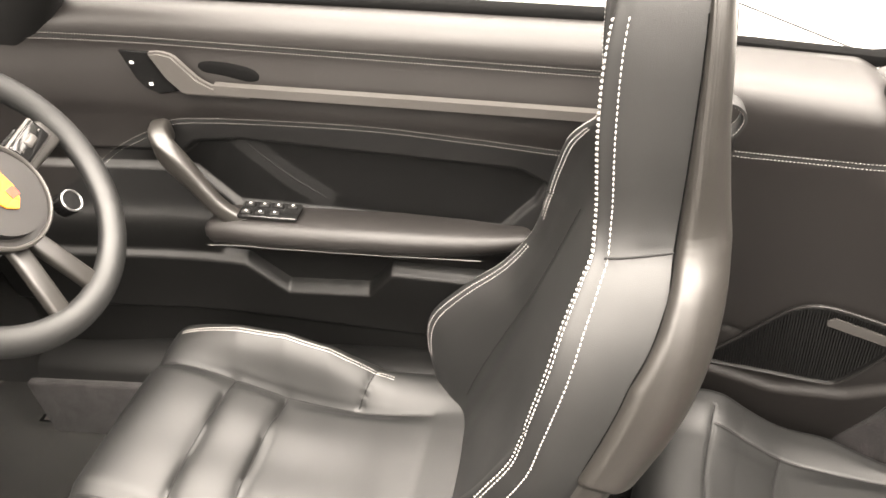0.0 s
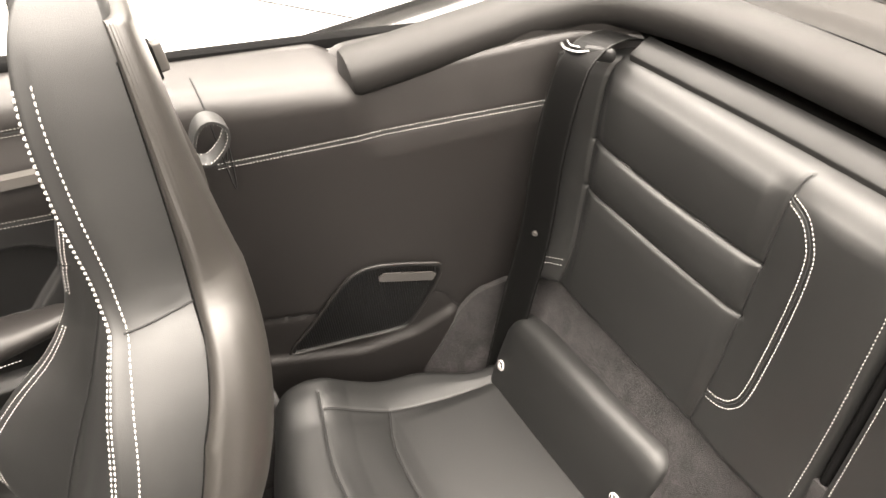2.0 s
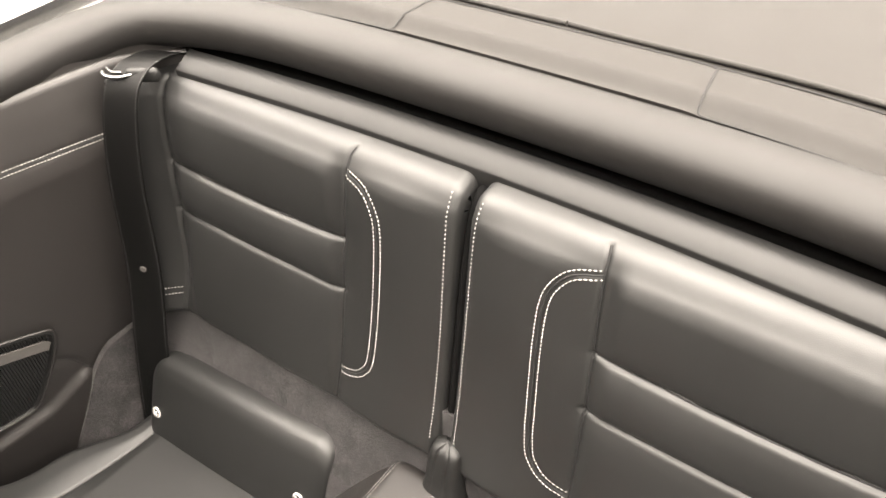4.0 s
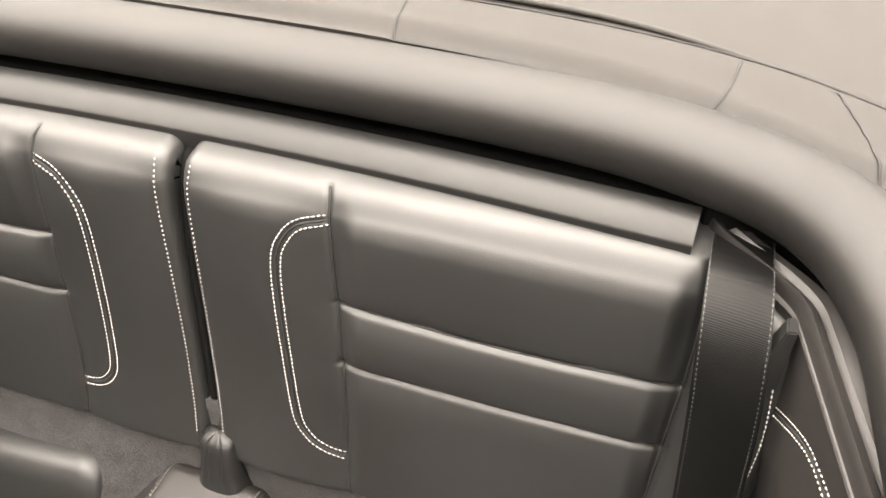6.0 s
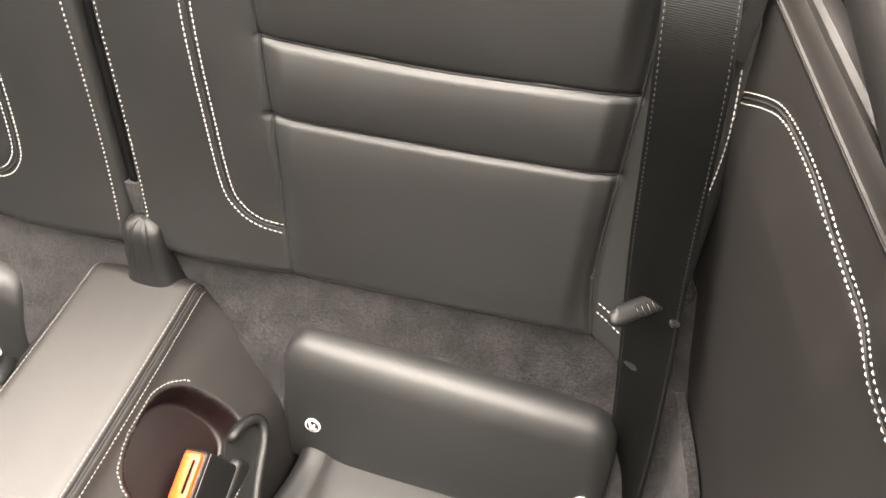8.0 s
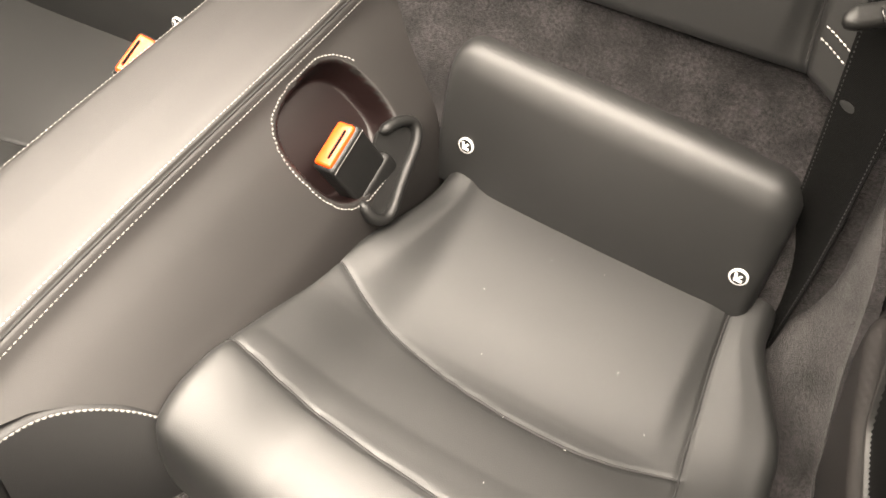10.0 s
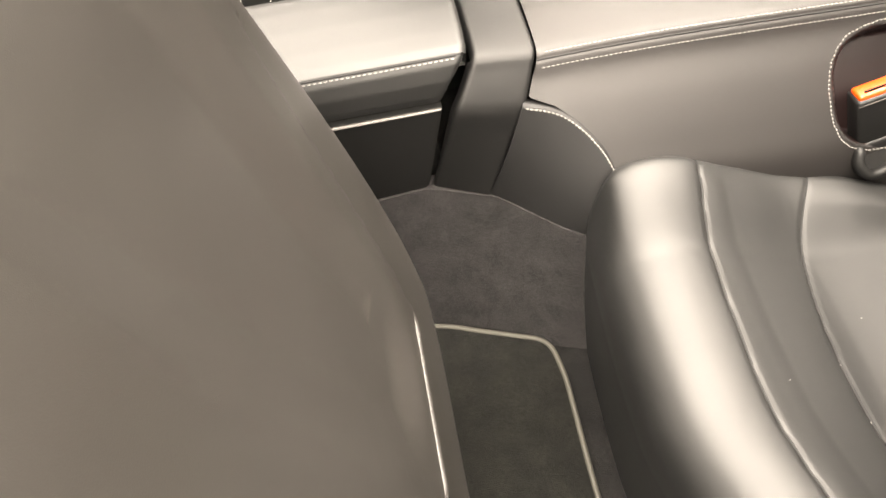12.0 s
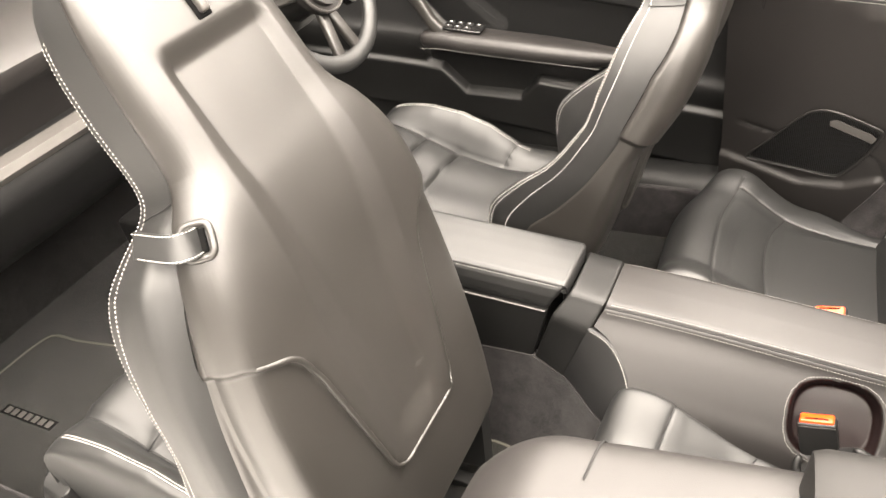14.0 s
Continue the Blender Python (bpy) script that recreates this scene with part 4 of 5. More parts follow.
def console():
    root = thing("centre_console", (0, 0.9, 0.2), "black centre console with padded armrest lid", "centre console")
    # the smooth hoop between tunnel and armrest
    half = [(0.0, 0.0), (0.035, 0.0), (0.054, -0.003), (0.0615, -0.012), (0.074, -0.030), (0.082, -0.045), (0.0855, -0.07), (0.090, -0.10), (0.096, -0.145)]
    pr = catmull(half, 60)
    full = np.vstack([pr[::-1] * np.array([-1, 1]), pr[1:]])
    sv = np.linspace(0, 1, len(full))

    def fn(u, v):
        x, dz = np.interp(u, sv, full[:, 0]), np.interp(u, sv, full[:, 1])
        y0 = 0.572 + 0.45 * np.maximum(0, -dz)
        y1 = np.interp(-dz, [0.0, 0.035, 0.145], [0.632, 0.657, 0.698])
        y = y0 + 0.0005 + (y1 - y0 - 0.003) * v
        return np.stack([x * (1 - v * np.interp(-dz, [0.0, 0.035, 0.145], [0.02, 0.0, 0.24])), y, 0.5575 + 0.010 * v + dz], -1)

    sh = Sheet(fn, 120, 24, (0, 0, 1)).edge(0.0025, "vV")
    sh.build("hoop", PLASTIC, root, thick=0.02)
    # armrest lid
    def lid(u, v):
        y = 0.636 + 0.42 * v
        w = np.linspace(0, 1, 41)
        px = np.array([-0.062, -0.067, -0.0665, -0.063, -0.058, -0.05, -0.03, 0.0, 0.03, 0.05, 0.058, 0.063, 0.0665, 0.067, 0.062])
        pz = np.array([-0.052, -0.040, -0.024, -0.010, -0.002, 0.001, 0.003, 0.004, 0.003, 0.001, -0.002, -0.010, -0.024, -0.040, -0.052])
        k = np.linspace(0, 1, 15)
        x, dz = np.interp(u, k, px), np.interp(u, k, pz)
        return np.stack([x * (1 + 0.05 * v), y + (np.interp(-dz, [-0.004, 0.0, 0.035, 0.052], [-0.002, 0.0, 0.023, 0.030])) * (1 - v), 0.580 + 0.032 * v + dz], -1)

    sl = Sheet(lid, 110, 110, (0, 0, 1))
    for u0 in (0.275, 0.725):
        sl.seam([(u0, 0.02), (u0, 0.5), (u0, 1)], 0.002, 0.0025)
    sl.edge(0.006, "v")
    a = sl.build("armrest_lid", LEATHER, root, thick=0.03)
    stitch(sl, [[(0.255, 0.02), (0.255, 0.5), (0.255, 1)], [(0.745, 0.02), (0.745, 0.5), (0.745, 1)]], THREAD_GREY, root, pitch=0.005, width=0.001)
    for s in (-1, 1):
        prism("side_cheek", [(s * 0.070, 0.668, 0.528), (s * 0.074, 1.12, 0.560), (s * 0.070, 1.12, 0.38), (s * 0.071, 0.85, 0.40), (s * 0.0725, 0.702, 0.417), (s * 0.0725, 0.698, 0.424)], (-s, 0, 0), 0.02, PLASTIC, root, 0.002)
        sweep("chrome_line", [(s * 0.0715, 0.670, 0.5285), (s * 0.073, 0.90, 0.545), (s * 0.0755, 1.12, 0.561)], ring(0.002, 0.0016, 8), TRIM, root, n=20)
        # soft flap beside the cushion
        top = catmull([(0.083, 0.594, 0.521), (0.090, 0.563, 0.510), (0.103, 0.542, 0.495), (0.120, 0.526, 0.475), (0.135, 0.517, 0.454), (0.149, 0.510, 0.434)], 60)
        bot = catmull([(0.093, 0.641, 0.407), (0.112, 0.613, 0.402), (0.130, 0.590, 0.395), (0.144, 0.570, 0.389), (0.156, 0.548, 0.384)], 60)
        k60 = np.linspace(0, 1, 60)

        def flap(u, v):
            a = np.stack([np.interp(u, k60, top[:, c]) for c in range(3)], -1)
            b = np.stack([np.interp(u, k60, bot[:, c]) for c in range(3)], -1)
            p = a + (b - a) * v[..., None]
            p[..., 0] += 0.006 * np.sin(np.pi * v)
            p[..., 0] *= s
            return p

        fl = Sheet(flap, 60, 60, (s * 0.8, 0.5, 0.3))
        fl.edge(0.004, "v")
        fl.build("knee_flap", LEATHER_DARK, root, thick=0.012, label="dark leather flap with stitched edge")
        stitch(fl, [[(0.02, 0.03), (0.3, 0.03), (0.7, 0.03), (0.98, 0.03)]], THREAD_GREY, root, pitch=0.0042, width=0.0016)
    rounded_box("core", (0.10, 1.0, 0.32), pose(0, 1.18, 0.37), PLASTIC, root, 0.01)
    return root


console()


def tunnel_carpet(s):
    """Carpet that climbs from the footwell to the tunnel and the cushion's foot."""
    def fn(u, v):
        # u from the cushion forwards, v from the upper edge down
        ku = [0, 0.12, 0.22, 0.35, 0.6, 1]
        x_top = np.interp(u, ku, [0.168, 0.144, 0.121, 0.098, 0.075, 0.073])
        y_top = np.interp(u, ku, [0.530, 0.573, 0.603, 0.634, 0.702, 1.3])
        z_top = np.interp(u, ku, [0.380, 0.391, 0.401, 0.411, 0.421, 0.40])
        x_bot = np.interp(u, ku, [0.195, 0.180, 0.165, 0.140, 0.112, 0.108])
        y_bot = np.interp(u, ku, [0.560, 0.600, 0.625, 0.665, 0.74, 1.3])
        x = x_top + (x_bot - x_top) * v ** 1.3
        z = z_top + (0.200 - z_top) * v ** 0.8
        return np.stack([s * x, y_top + (y_bot - y_top) * v, z], -1)

    sh = Sheet(fn, 80, 50, (s, 0.3, 0.3))
    tagged(sh.build("tunnel_carpet", CARPET, thick=0.02), "charcoal carpet on the side of the tunnel", "carpet", kind="structure")


tunnel_carpet(-1)
tunnel_carpet(1)


def rear_mat(s):
    root = thing("rear_floor_mat", (s * 0.35, 0.7, 0.2), "charcoal floor mat with an olive-grey bound edge in the rear footwell", "floor mat", "rear floor mats")
    out = [(0.118, 0.80), (0.122, 0.738), (0.150, 0.668), (0.168, 0.625), (0.178, 0.608), (0.198, 0.600), (0.24, 0.597), (0.35, 0.599), (0.55, 0.600), (0.585, 0.62), (0.59, 0.80)]
    c = catmull(out, 80)
    verts = [(s * x, y, 0.2035) for x, y in c] + [(s * x, y, 0.211) for x, y in c]
    n = len(c)
    faces = [(j, j + 1, n + j + 1, n + j) for j in range(n - 1)] + [(n - 1, 0, n, 2 * n - 1), tuple(range(n, 2 * n)), tuple(range(n))[::-1]]
    bm = bmesh.new()
    vs = [bm.verts.new(v) for v in verts]
    for f in faces:
        bm.faces.new([vs[q] for q in f])
    from_bm("mat_cloth", bm, MAT_PILE, root)
    sweep("bound_edge", [(s * x, y, 0.2095) for x, y in c[::4]], ring(0.0035, 0.0035, 10), PIPING, root, n=120)


rear_mat(-1)
rear_mat(1)

# ---------------------------------------------------------------- front seats
SEAT_X = 0.368


def curve_rows(table, n):
    t = np.asarray(table, float)
    h = np.linspace(t[0, 0], t[-1, 0], n)
    dense = catmull(t, 600)
    return np.stack([h] + [np.interp(h, dense[:, 0], dense[:, k]) for k in range(1, t.shape[1])], 1)


# height, half width, depth behind, depth before, forward reach of the wings
BACK = [(0.00, 0.214, 0.066, 0.050, 0.05), (0.07, 0.218, 0.070, 0.052, 0.088), (0.13, 0.220, 0.071, 0.050, 0.104), (0.20, 0.220, 0.070, 0.047, 0.083), (0.27, 0.219, 0.067, 0.044, 0.050),
        (0.33, 0.216, 0.064, 0.044, 0.034), (0.37, 0.213, 0.062, 0.044, 0.034), (0.42, 0.206, 0.060, 0.045, 0.042), (0.48, 0.193, 0.057, 0.046, 0.048), (0.53, 0.175, 0.054, 0.047, 0.046), (0.57, 0.152, 0.052, 0.047, 0.034),
        (0.60, 0.128, 0.050, 0.049, 0.016), (0.63, 0.117, 0.049, 0.053, 0.008), (0.70, 0.112, 0.047, 0.058, 0.006), (0.77, 0.104, 0.044, 0.055, 0.006), (0.82, 0.088, 0.036, 0.044, 0.004), (0.852, 0.056, 0.020, 0.020, 0.0), (0.860, 0.012, 0.006, 0.006, 0.0)]
TOP_H = 0.860
COVER_H = [0, 0.14, 0.20, 0.36, 0.43, 0.50, 0.58, 0.62, 0.78, 0.86]
COVER_IN = [5.0, 4.9, 4.7, 4.4, 4.35, 4.35, 4.0, 3.9, 3.6, 3.4]


def front_seat(s, lean, bend, hinge, thin, bulge, cover, label):
    root = thing("bucket_seat", (s * SEAT_X, 1.05, 0.2), label, "car seat", "front seats")
    hy, hz = hinge
    cl, sl = math.cos(radians(lean)), math.sin(radians(lean))

    # the upper part of the backrest bends forward
    hh = np.linspace(-0.05, 0.95, 401)
    ang = np.radians(lean - bend * smooth01((hh - 0.45) / 0.16))
    step = hh[1] - hh[0]
    cy = np.cumsum(-np.sin(ang)) * step
    cz = np.cumsum(np.cos(ang)) * step
    cy, cz = cy - np.interp(0, hh, cy) + hy, cz - np.interp(0, hh, cz) + hz

    def place(x, h, w):
        a = np.interp(h, hh, ang)
        return np.stack([s * (SEAT_X + x), np.interp(h, hh, cy) + w * np.cos(a), np.interp(h, hh, cz) + w * np.sin(a)], -1)

    rows = curve_rows(BACK, 120)

    def section(a, b, f, wing):
        return np.array([(0, -b), (0.55 * a, -b * 0.985), (0.85 * a, -b * 0.88), (0.975 * a, -b * 0.52), (1.0 * a, -b * 0.05), (1.02 * a, (f + wing) * 0.55), (0.98 * a, f + wing * 0.93),
                         (0.90 * a, f + wing), (0.76 * a, f + wing * 0.55), (0.6 * a, f + 0.004), (0.3 * a, f - 0.004), (0, f - 0.006)])

    per, ctrl = 7, 12
    def half_loop(a, b, f, wing):
        k = section(a, b, f, wing)
        q = np.vstack([k[1] * (-1, 1), k, k[-2] * (-1, 1)])
        half = []
        for i in range(1, ctrl):
            p0, p1, p2, p3 = q[i - 1], q[i], q[i + 1], q[i + 2]
            for t in np.linspace(0, 1, per, endpoint=False):
                half.append(0.5 * (2 * p1 + (p2 - p0) * t + (2 * p0 - 5 * p1 + 4 * p2 - p3) * t * t + (3 * p1 - p0 - 3 * p2 + p3) * t ** 3))
        return np.vstack([half, k[-1:]])

    # the shoulder bolster bulges on the outer side only
    loops, inner_half = [], []
    for h, a, b, f, wing in rows:
        b = b * np.interp(h, [0.10, 0.34, 0.45, 0.60, 0.70, 0.82, 0.86], thin)
        outer = half_loop(a, b, f, wing)
        # leather shoulder that stands out beyond the shell
        out_k = bulge * smooth01((h - 0.17) / 0.11) * smooth01((0.61 - h) / 0.07)
        outer[:, 0] += out_k * smooth01((np.arange(len(outer)) / per - 3.9) / 0.6) * np.sign(outer[:, 0])
        calm = 1 - 0.30 * smooth01((h - 0.33) / 0.06) * smooth01((0.62 - h) / 0.03)
        inner = half_loop(a, b, f, wing * calm)
        inner_half.append(inner)
        loops.append(np.vstack([outer, inner[1:-1][::-1] * (-1, 1)]))
    loops, inner_half = np.array(loops), np.array(inner_half)
    n = loops.shape[1]
    H = np.repeat(rows[:, :1], n, 1)
    body = Sheet(lambda u, v: np.transpose(place(loops[..., 0], H, loops[..., 1]), (1, 0, 2)), n, 120, closed=True)
    u_of = lambda i, side=1: (i * per / n) % 1.0 if side > 0 else (1.0 - i * per / n) % 1.0
    v_of = lambda h: h / TOP_H
    for side in (-1, 1):
        body.seam([(u_of(3.0, side), v_of(0.607)), (u_of(4.0, side), v_of(0.602)), (u_of(5.6, side), v_of(0.595))], 0.005, 0.0030)
        body.seam([(u_of(5.68, side), v_of(0.06)), (u_of(5.68, side), v_of(0.3)), (u_of(5.68, side), v_of(0.55)), (u_of(5.68, side), v_of(0.80))], 0.0025, 0.003, sewn=False)
        body.seam([(u_of(8.8, side), v_of(0.06)), (u_of(8.8, side), v_of(0.2)), (u_of(8.8, side), v_of(0.45))], 0.005, 0.005)
        body.seam([(u_of(7.6, side), v_of(0.43)), (u_of(7.0, side), v_of(0.42)), (u_of(6.0, side), v_of(0.41))], 0.004, 0.004)
    # the leather gives way under the shell
    near = np.minimum(np.arange(n), n - np.arange(n)) / per
    body.D -= 0.018 * smooth01((2.9 - near) / 0.8)[:, None] * smooth01((0.80 - body.V * TOP_H) / 0.03)
    span = np.where((np.arange(n) <= n // 2)[:, None], np.interp(body.V * TOP_H, COVER_H, cover), np.interp(body.V * TOP_H, COVER_H, COVER_IN))
    body.D -= 0.010 * smooth01((span - 0.10 - near[:, None]) / 0.35) * smooth01((0.80 - body.V * TOP_H) / 0.03)
    body.build("backrest", LEATHER, root, caps=True)
    lines = []
    for side in (-1, 1):
        for row in ((5.4, 5.45, 5.5, 5.5, 5.55), (6.0, 6.05, 6.1, 6.1, 6.15), (6.22, 6.27, 6.32, 6.32, 6.35)):
            lines.append([(u_of(float(np.interp(h, [0.05, 0.45, 0.60, 0.70, 0.79], row)), side), v_of(h)) for h in (0.05, 0.2, 0.35, 0.45, 0.53, 0.60, 0.70, 0.79)])
    for i in (7.0, 7.22):
        lines.append([(u_of(i), v_of(h)) for h in (0.06, 0.10, 0.14, 0.20, 0.27, 0.33)])
        lines.append([(u_of(i + 0.1), v_of(h)) for h in (0.38, 0.43, 0.48, 0.54, 0.58)])
    stitch(body, lines, THREAD, root, pitch=0.0050, length=0.0044, width=0.0011, height=0.0006)

    # hard shell on the back, wrapping further round the sides towards the seat's foot
    n_half = per * (ctrl - 1) + 1
    half_x, half_w = loops[:, :n_half, 0], loops[:, :n_half, 1]
    in_x, in_w = inner_half[..., 0], inner_half[..., 1]

    def shell_fn(u, v):
        q = (u - 0.5) * 2
        h = 0.015 + 0.80 * v
        at = np.abs(q) ** 0.85 * np.where(q > 0, np.interp(h, COVER_H, cover), np.interp(h, COVER_H, COVER_IN)) * per
        r = h / TOP_H * 119
        i0, j0 = np.clip(at.astype(int), 0, n_half - 2), np.clip(r.astype(int), 0, 118)
        fa, fr = at - i0, r - j0

        def mix(Q):
            return (Q[j0, i0] * (1 - fa) + Q[j0, i0 + 1] * fa) * (1 - fr) + (Q[j0 + 1, i0] * (1 - fa) + Q[j0 + 1, i0 + 1] * fa) * fr

        return place(np.where(q > 0, mix(half_x), -mix(in_x)), h, np.where(q > 0, mix(half_w), mix(in_w)))

    sh = Sheet(shell_fn, 230, 380, (0, -1, 0))
    sh.D += 0.011
    XX = sh.G[..., 0] * s - SEAT_X
    X, Hh = np.abs(XX), 0.015 + 0.80 * sh.V
    X = X + 0.010 * (XX < -0.03) * smooth01((0.56 - Hh) / 0.2)
    low = np.interp(X, [0, 0.076, 0.088, 0.124, 0.136, 0.150, 0.19, 0.24], [0.160, 0.160, 0.176, 0.365, 0.398, 0.418, 0.438, 0.440])
    slope = np.where((X > 0.078) & (X < 0.132), 0.22, 1.0)
    low = low - (0.045 * smooth01((X - 0.12) / 0.03) if s > 0 else 0.0)
    sh.D -= 0.0095 * smooth01(((low - Hh) * slope + 0.006) / 0.013)
    lip = np.interp(Hh, [0.16, 0.21, 0.28, 0.43, 0.56, 0.65, 0.72, 0.78], [0.060, 0.070, 0.084, 0.097, 0.092, 0.084, 0.080, 0.075])
    floor_w = np.interp(Hh, [0.17, 0.22, 0.385, 0.52, 0.615, 0.69, 0.74], [0.004, 0.027, 0.050, 0.062, 0.067, 0.067, 0.062])
    sh.D -= 0.0098 * np.clip((lip - X) / np.maximum(lip - floor_w, 0.008), 0, 1) ** 1.1 * smooth01((0.730 - Hh) / 0.030) * smooth01((Hh - 0.17) / 0.05)
    sh.edge(0.010)
    sh.build("back_shell", SHELL, root, thick=0.004, label="satin dark grey hard shell with raised shield panel", angle=70)

    # raised lip along the lower edge of the shield panel
    lx = np.array([0, 0.076, 0.088, 0.124, 0.136, 0.150, 0.19])
    lh = np.array([0.160, 0.160, 0.176, 0.365, 0.398, 0.418, 0.438])
    lh = lh - (0.045 * smooth01((lx - 0.12) / 0.03) if s > 0 else 0.0)
    flank = resample(np.stack([lx, lh], 1), 60)
    bead = []
    for x, h in np.vstack([flank[::-1] * (-1, 1), flank[1:]]):
        v = (h + 0.004 - 0.015) / 0.80
        j = int(round(v * (sh.nv - 1)))
        p, nn = sh.at(float(np.interp(x, XX[:, j], sh.U[:, j])), v)
        bead.append(tuple(p - nn * 0.001))
    sweep("panel_lip", bead[::3], ring(0.0038, 0.0038, 12), SHELL, root, up=(0, -1, 0.2), n=200, round_ends=0.01)
    # dark joint between shell and leather
    for side in (0.0, 1.0):
        edge = [sh.at(side, v)[0] - sh.at(side, v)[1] * 0.002 for v in np.linspace(0.02, 0.985, 60)]
        sweep("shell_joint", [tuple(p) for p in edge[::2]], ring(0.0016, 0.0016, 10), DARK, root, up=(1, 0, 0), n=90, label="dark joint around the shell")

    # belt guide: frame and leather strap on the outer shoulder
    P, N = sh.at(0.5 + 0.5 * (0.62 if s < 0 else 0.70), ((0.562 if s < 0 else 0.588) - 0.015) / 0.80)
    P, N = Vector(P), Vector(N)
    upv = Vector((0, -sl, cl))
    across = upv.cross(N).normalized()
    upv = N.cross(across).normalized()
    M = Matrix(((across.x, upv.x, N.x, P.x), (across.y, upv.y, N.y, P.y), (across.z, upv.z, N.z, P.z), (0, 0, 0, 1)))
    frame_path = [M @ Vector((0.015 * math.copysign(abs(math.cos(w)) ** 0.5, math.cos(w)), 0.017 * math.copysign(abs(math.sin(w)) ** 0.5, math.sin(w)), 0.003)) for w in np.linspace(0, 2 * math.pi, 25)[:-1]]
    sweep("guide_frame", [tuple(p) for p in frame_path], ring(0.004, 0.004, 10), SHELL, root, up=tuple(N), n=60, closed=True)
    rounded_box("guide_slot", (0.018, 0.024, 0.004), M @ pose(0, 0, 0.002), DARK, root, 0.002)
    a0 = np.array(P) + np.array(N) * 0.004
    out = np.array([s * 1.0, 0, 0])
    fwd = np.array([0, cl, sl])
    rise = np.array([0, -sl, cl])
    wide = [(-0.0016, -0.014), (0.0016, -0.014), (0.0016, 0.014), (-0.0016, 0.014)]
    if s < 0:
        strap = [a0 - out * 0.004, a0 + out * 0.010 + np.array(N) * 0.006 + rise * 0.002, a0 + out * 0.021 + np.array(N) * 0.005 + fwd * 0.012 + rise * 0.005, a0 + out * 0.026 + fwd * 0.055 + rise * 0.010]
        axis = np.array(upv)
    else:
        # the driver's strap hangs as a slack loop
        strap = [np.array([0.530, y, z]) for y, z in ((0.467, 0.867), (0.446, 0.880), (0.437, 0.897), (0.443, 0.911), (0.456, 0.917), (0.468, 0.910), (0.476, 0.896), (0.484, 0.878))]
        axis = np.array([1.0, 0, 0])
    st = sweep("guide_strap", [tuple(p) for p in strap], wide, LEATHER, root, up=tuple(axis), n=44, closed=s > 0, label="black leather belt strap with white stitched edges")
    sc = catmull(strap, 60, s > 0)
    st_n = np.cross(np.gradient(sc, axis=0), axis)
    st_n /= np.linalg.norm(st_n, axis=1, keepdims=True)
    if s < 0 and st_n[10] @ np.array(N) < 0:
        st_n = -st_n
    bars, bf = [], []
    for k in (-1, 1):
        v, f = bars_along(sc + axis * 0.0125 * k + st_n * 0.0019, st_n, 0.004, 0.003, 0.0011, 0.0005)
        bf += [tuple(x + len(bars) for x in q) for q in f]
        bars += v
    tagged(part("strap_stitching", bars, bf, THREAD, st), kind="stuff")
    # release lever at the head
    P, N = sh.at(0.5, (0.745 - 0.015) / 0.80)
    P, N = Vector(P), Vector(N)
    across = Vector((0, -sl, cl)).cross(N).normalized()
    up2 = N.cross(across).normalized()
    M = Matrix(((across.x, up2.x, N.x, P.x), (across.y, up2.y, N.y, P.y), (across.z, up2.z, N.z, P.z), (0, 0, 0, 1)))
    rounded_box("lever_recess", (0.020, 0.030, 0.004), M @ pose(0, 0, 0.0005), DARK, root, 0.002)
    rounded_box("release_lever", (0.011, 0.026, 0.010), M @ pose(0, 0.002, 0.005), TRIM, root, 0.003)

    # cushion
    prof = catmull([(0.755, 0.432), (0.83, 0.425), (0.90, 0.420), (0.96, 0.418), (1.03, 0.428), (1.10, 0.448), (1.18, 0.484), (1.24, 0.508), (1.28, 0.516), (1.308, 0.508), (1.326, 0.482), (1.332, 0.43), (1.326, 0.34)], 200)
    sp = np.linspace(0, 1, 200)
    lat = np.array([(-0.196, -0.19), (-0.206, -0.10), (-0.209, -0.01), (-0.204, 0.055), (-0.186, 0.084), (-0.160, 0.064), (-0.138, 0.018), (-0.124, 0.0), (-0.06, 0.004), (0.0, 0.0)])
    lat = np.vstack([lat, lat[-2::-1] * (-1, 1)])
    ln = catmull(lat, 200)

    def cf(u, v):
        x, dz = np.interp(u, sp, ln[:, 0]), np.interp(u, sp, ln[:, 1])
        y, z = np.interp(v, sp, prof[:, 0]), np.interp(v, sp, prof[:, 1])
        k = np.interp(y, [0.83, 0.93, 1.03, 1.10, 1.18, 1.26, 1.33], [0.10, 0.30, 0.90, 1.0, 0.72, 0.30, 0.0])
        return np.stack([s * (SEAT_X + x), y, z + np.where(dz > 0, dz * k, dz * smooth01((1.336 - y) / 0.02))], -1)

    cu = Sheet(cf, 150, 130, (0, 0, 1))
    Xc, Yc = cu.G[..., 0] * s - SEAT_X, cu.G[..., 1]
    flat = smooth01((0.125 - np.abs(Xc)) / 0.02)
    for y0, y1 in ((0.86, 1.095), (1.095, 1.18), (1.18, 1.33)):
        cu.D += 0.010 * flat * np.sin(np.pi * np.clip((Yc - y0) / (y1 - y0), 0, 1)) ** 0.6
    def cuv(x, y):
        iu = int(np.argmin(np.abs(ln[:, 0] - x) + 3 * (np.abs(np.arange(200) - 100) > 85)))
        return (iu / 199, int(np.argmin(np.abs(prof[:150, 0] - y))) / 199)
    cu.seam([cuv(-0.125, 1.178), cuv(0, 1.185), cuv(0.125, 1.178)], 0.014, 0.0038)
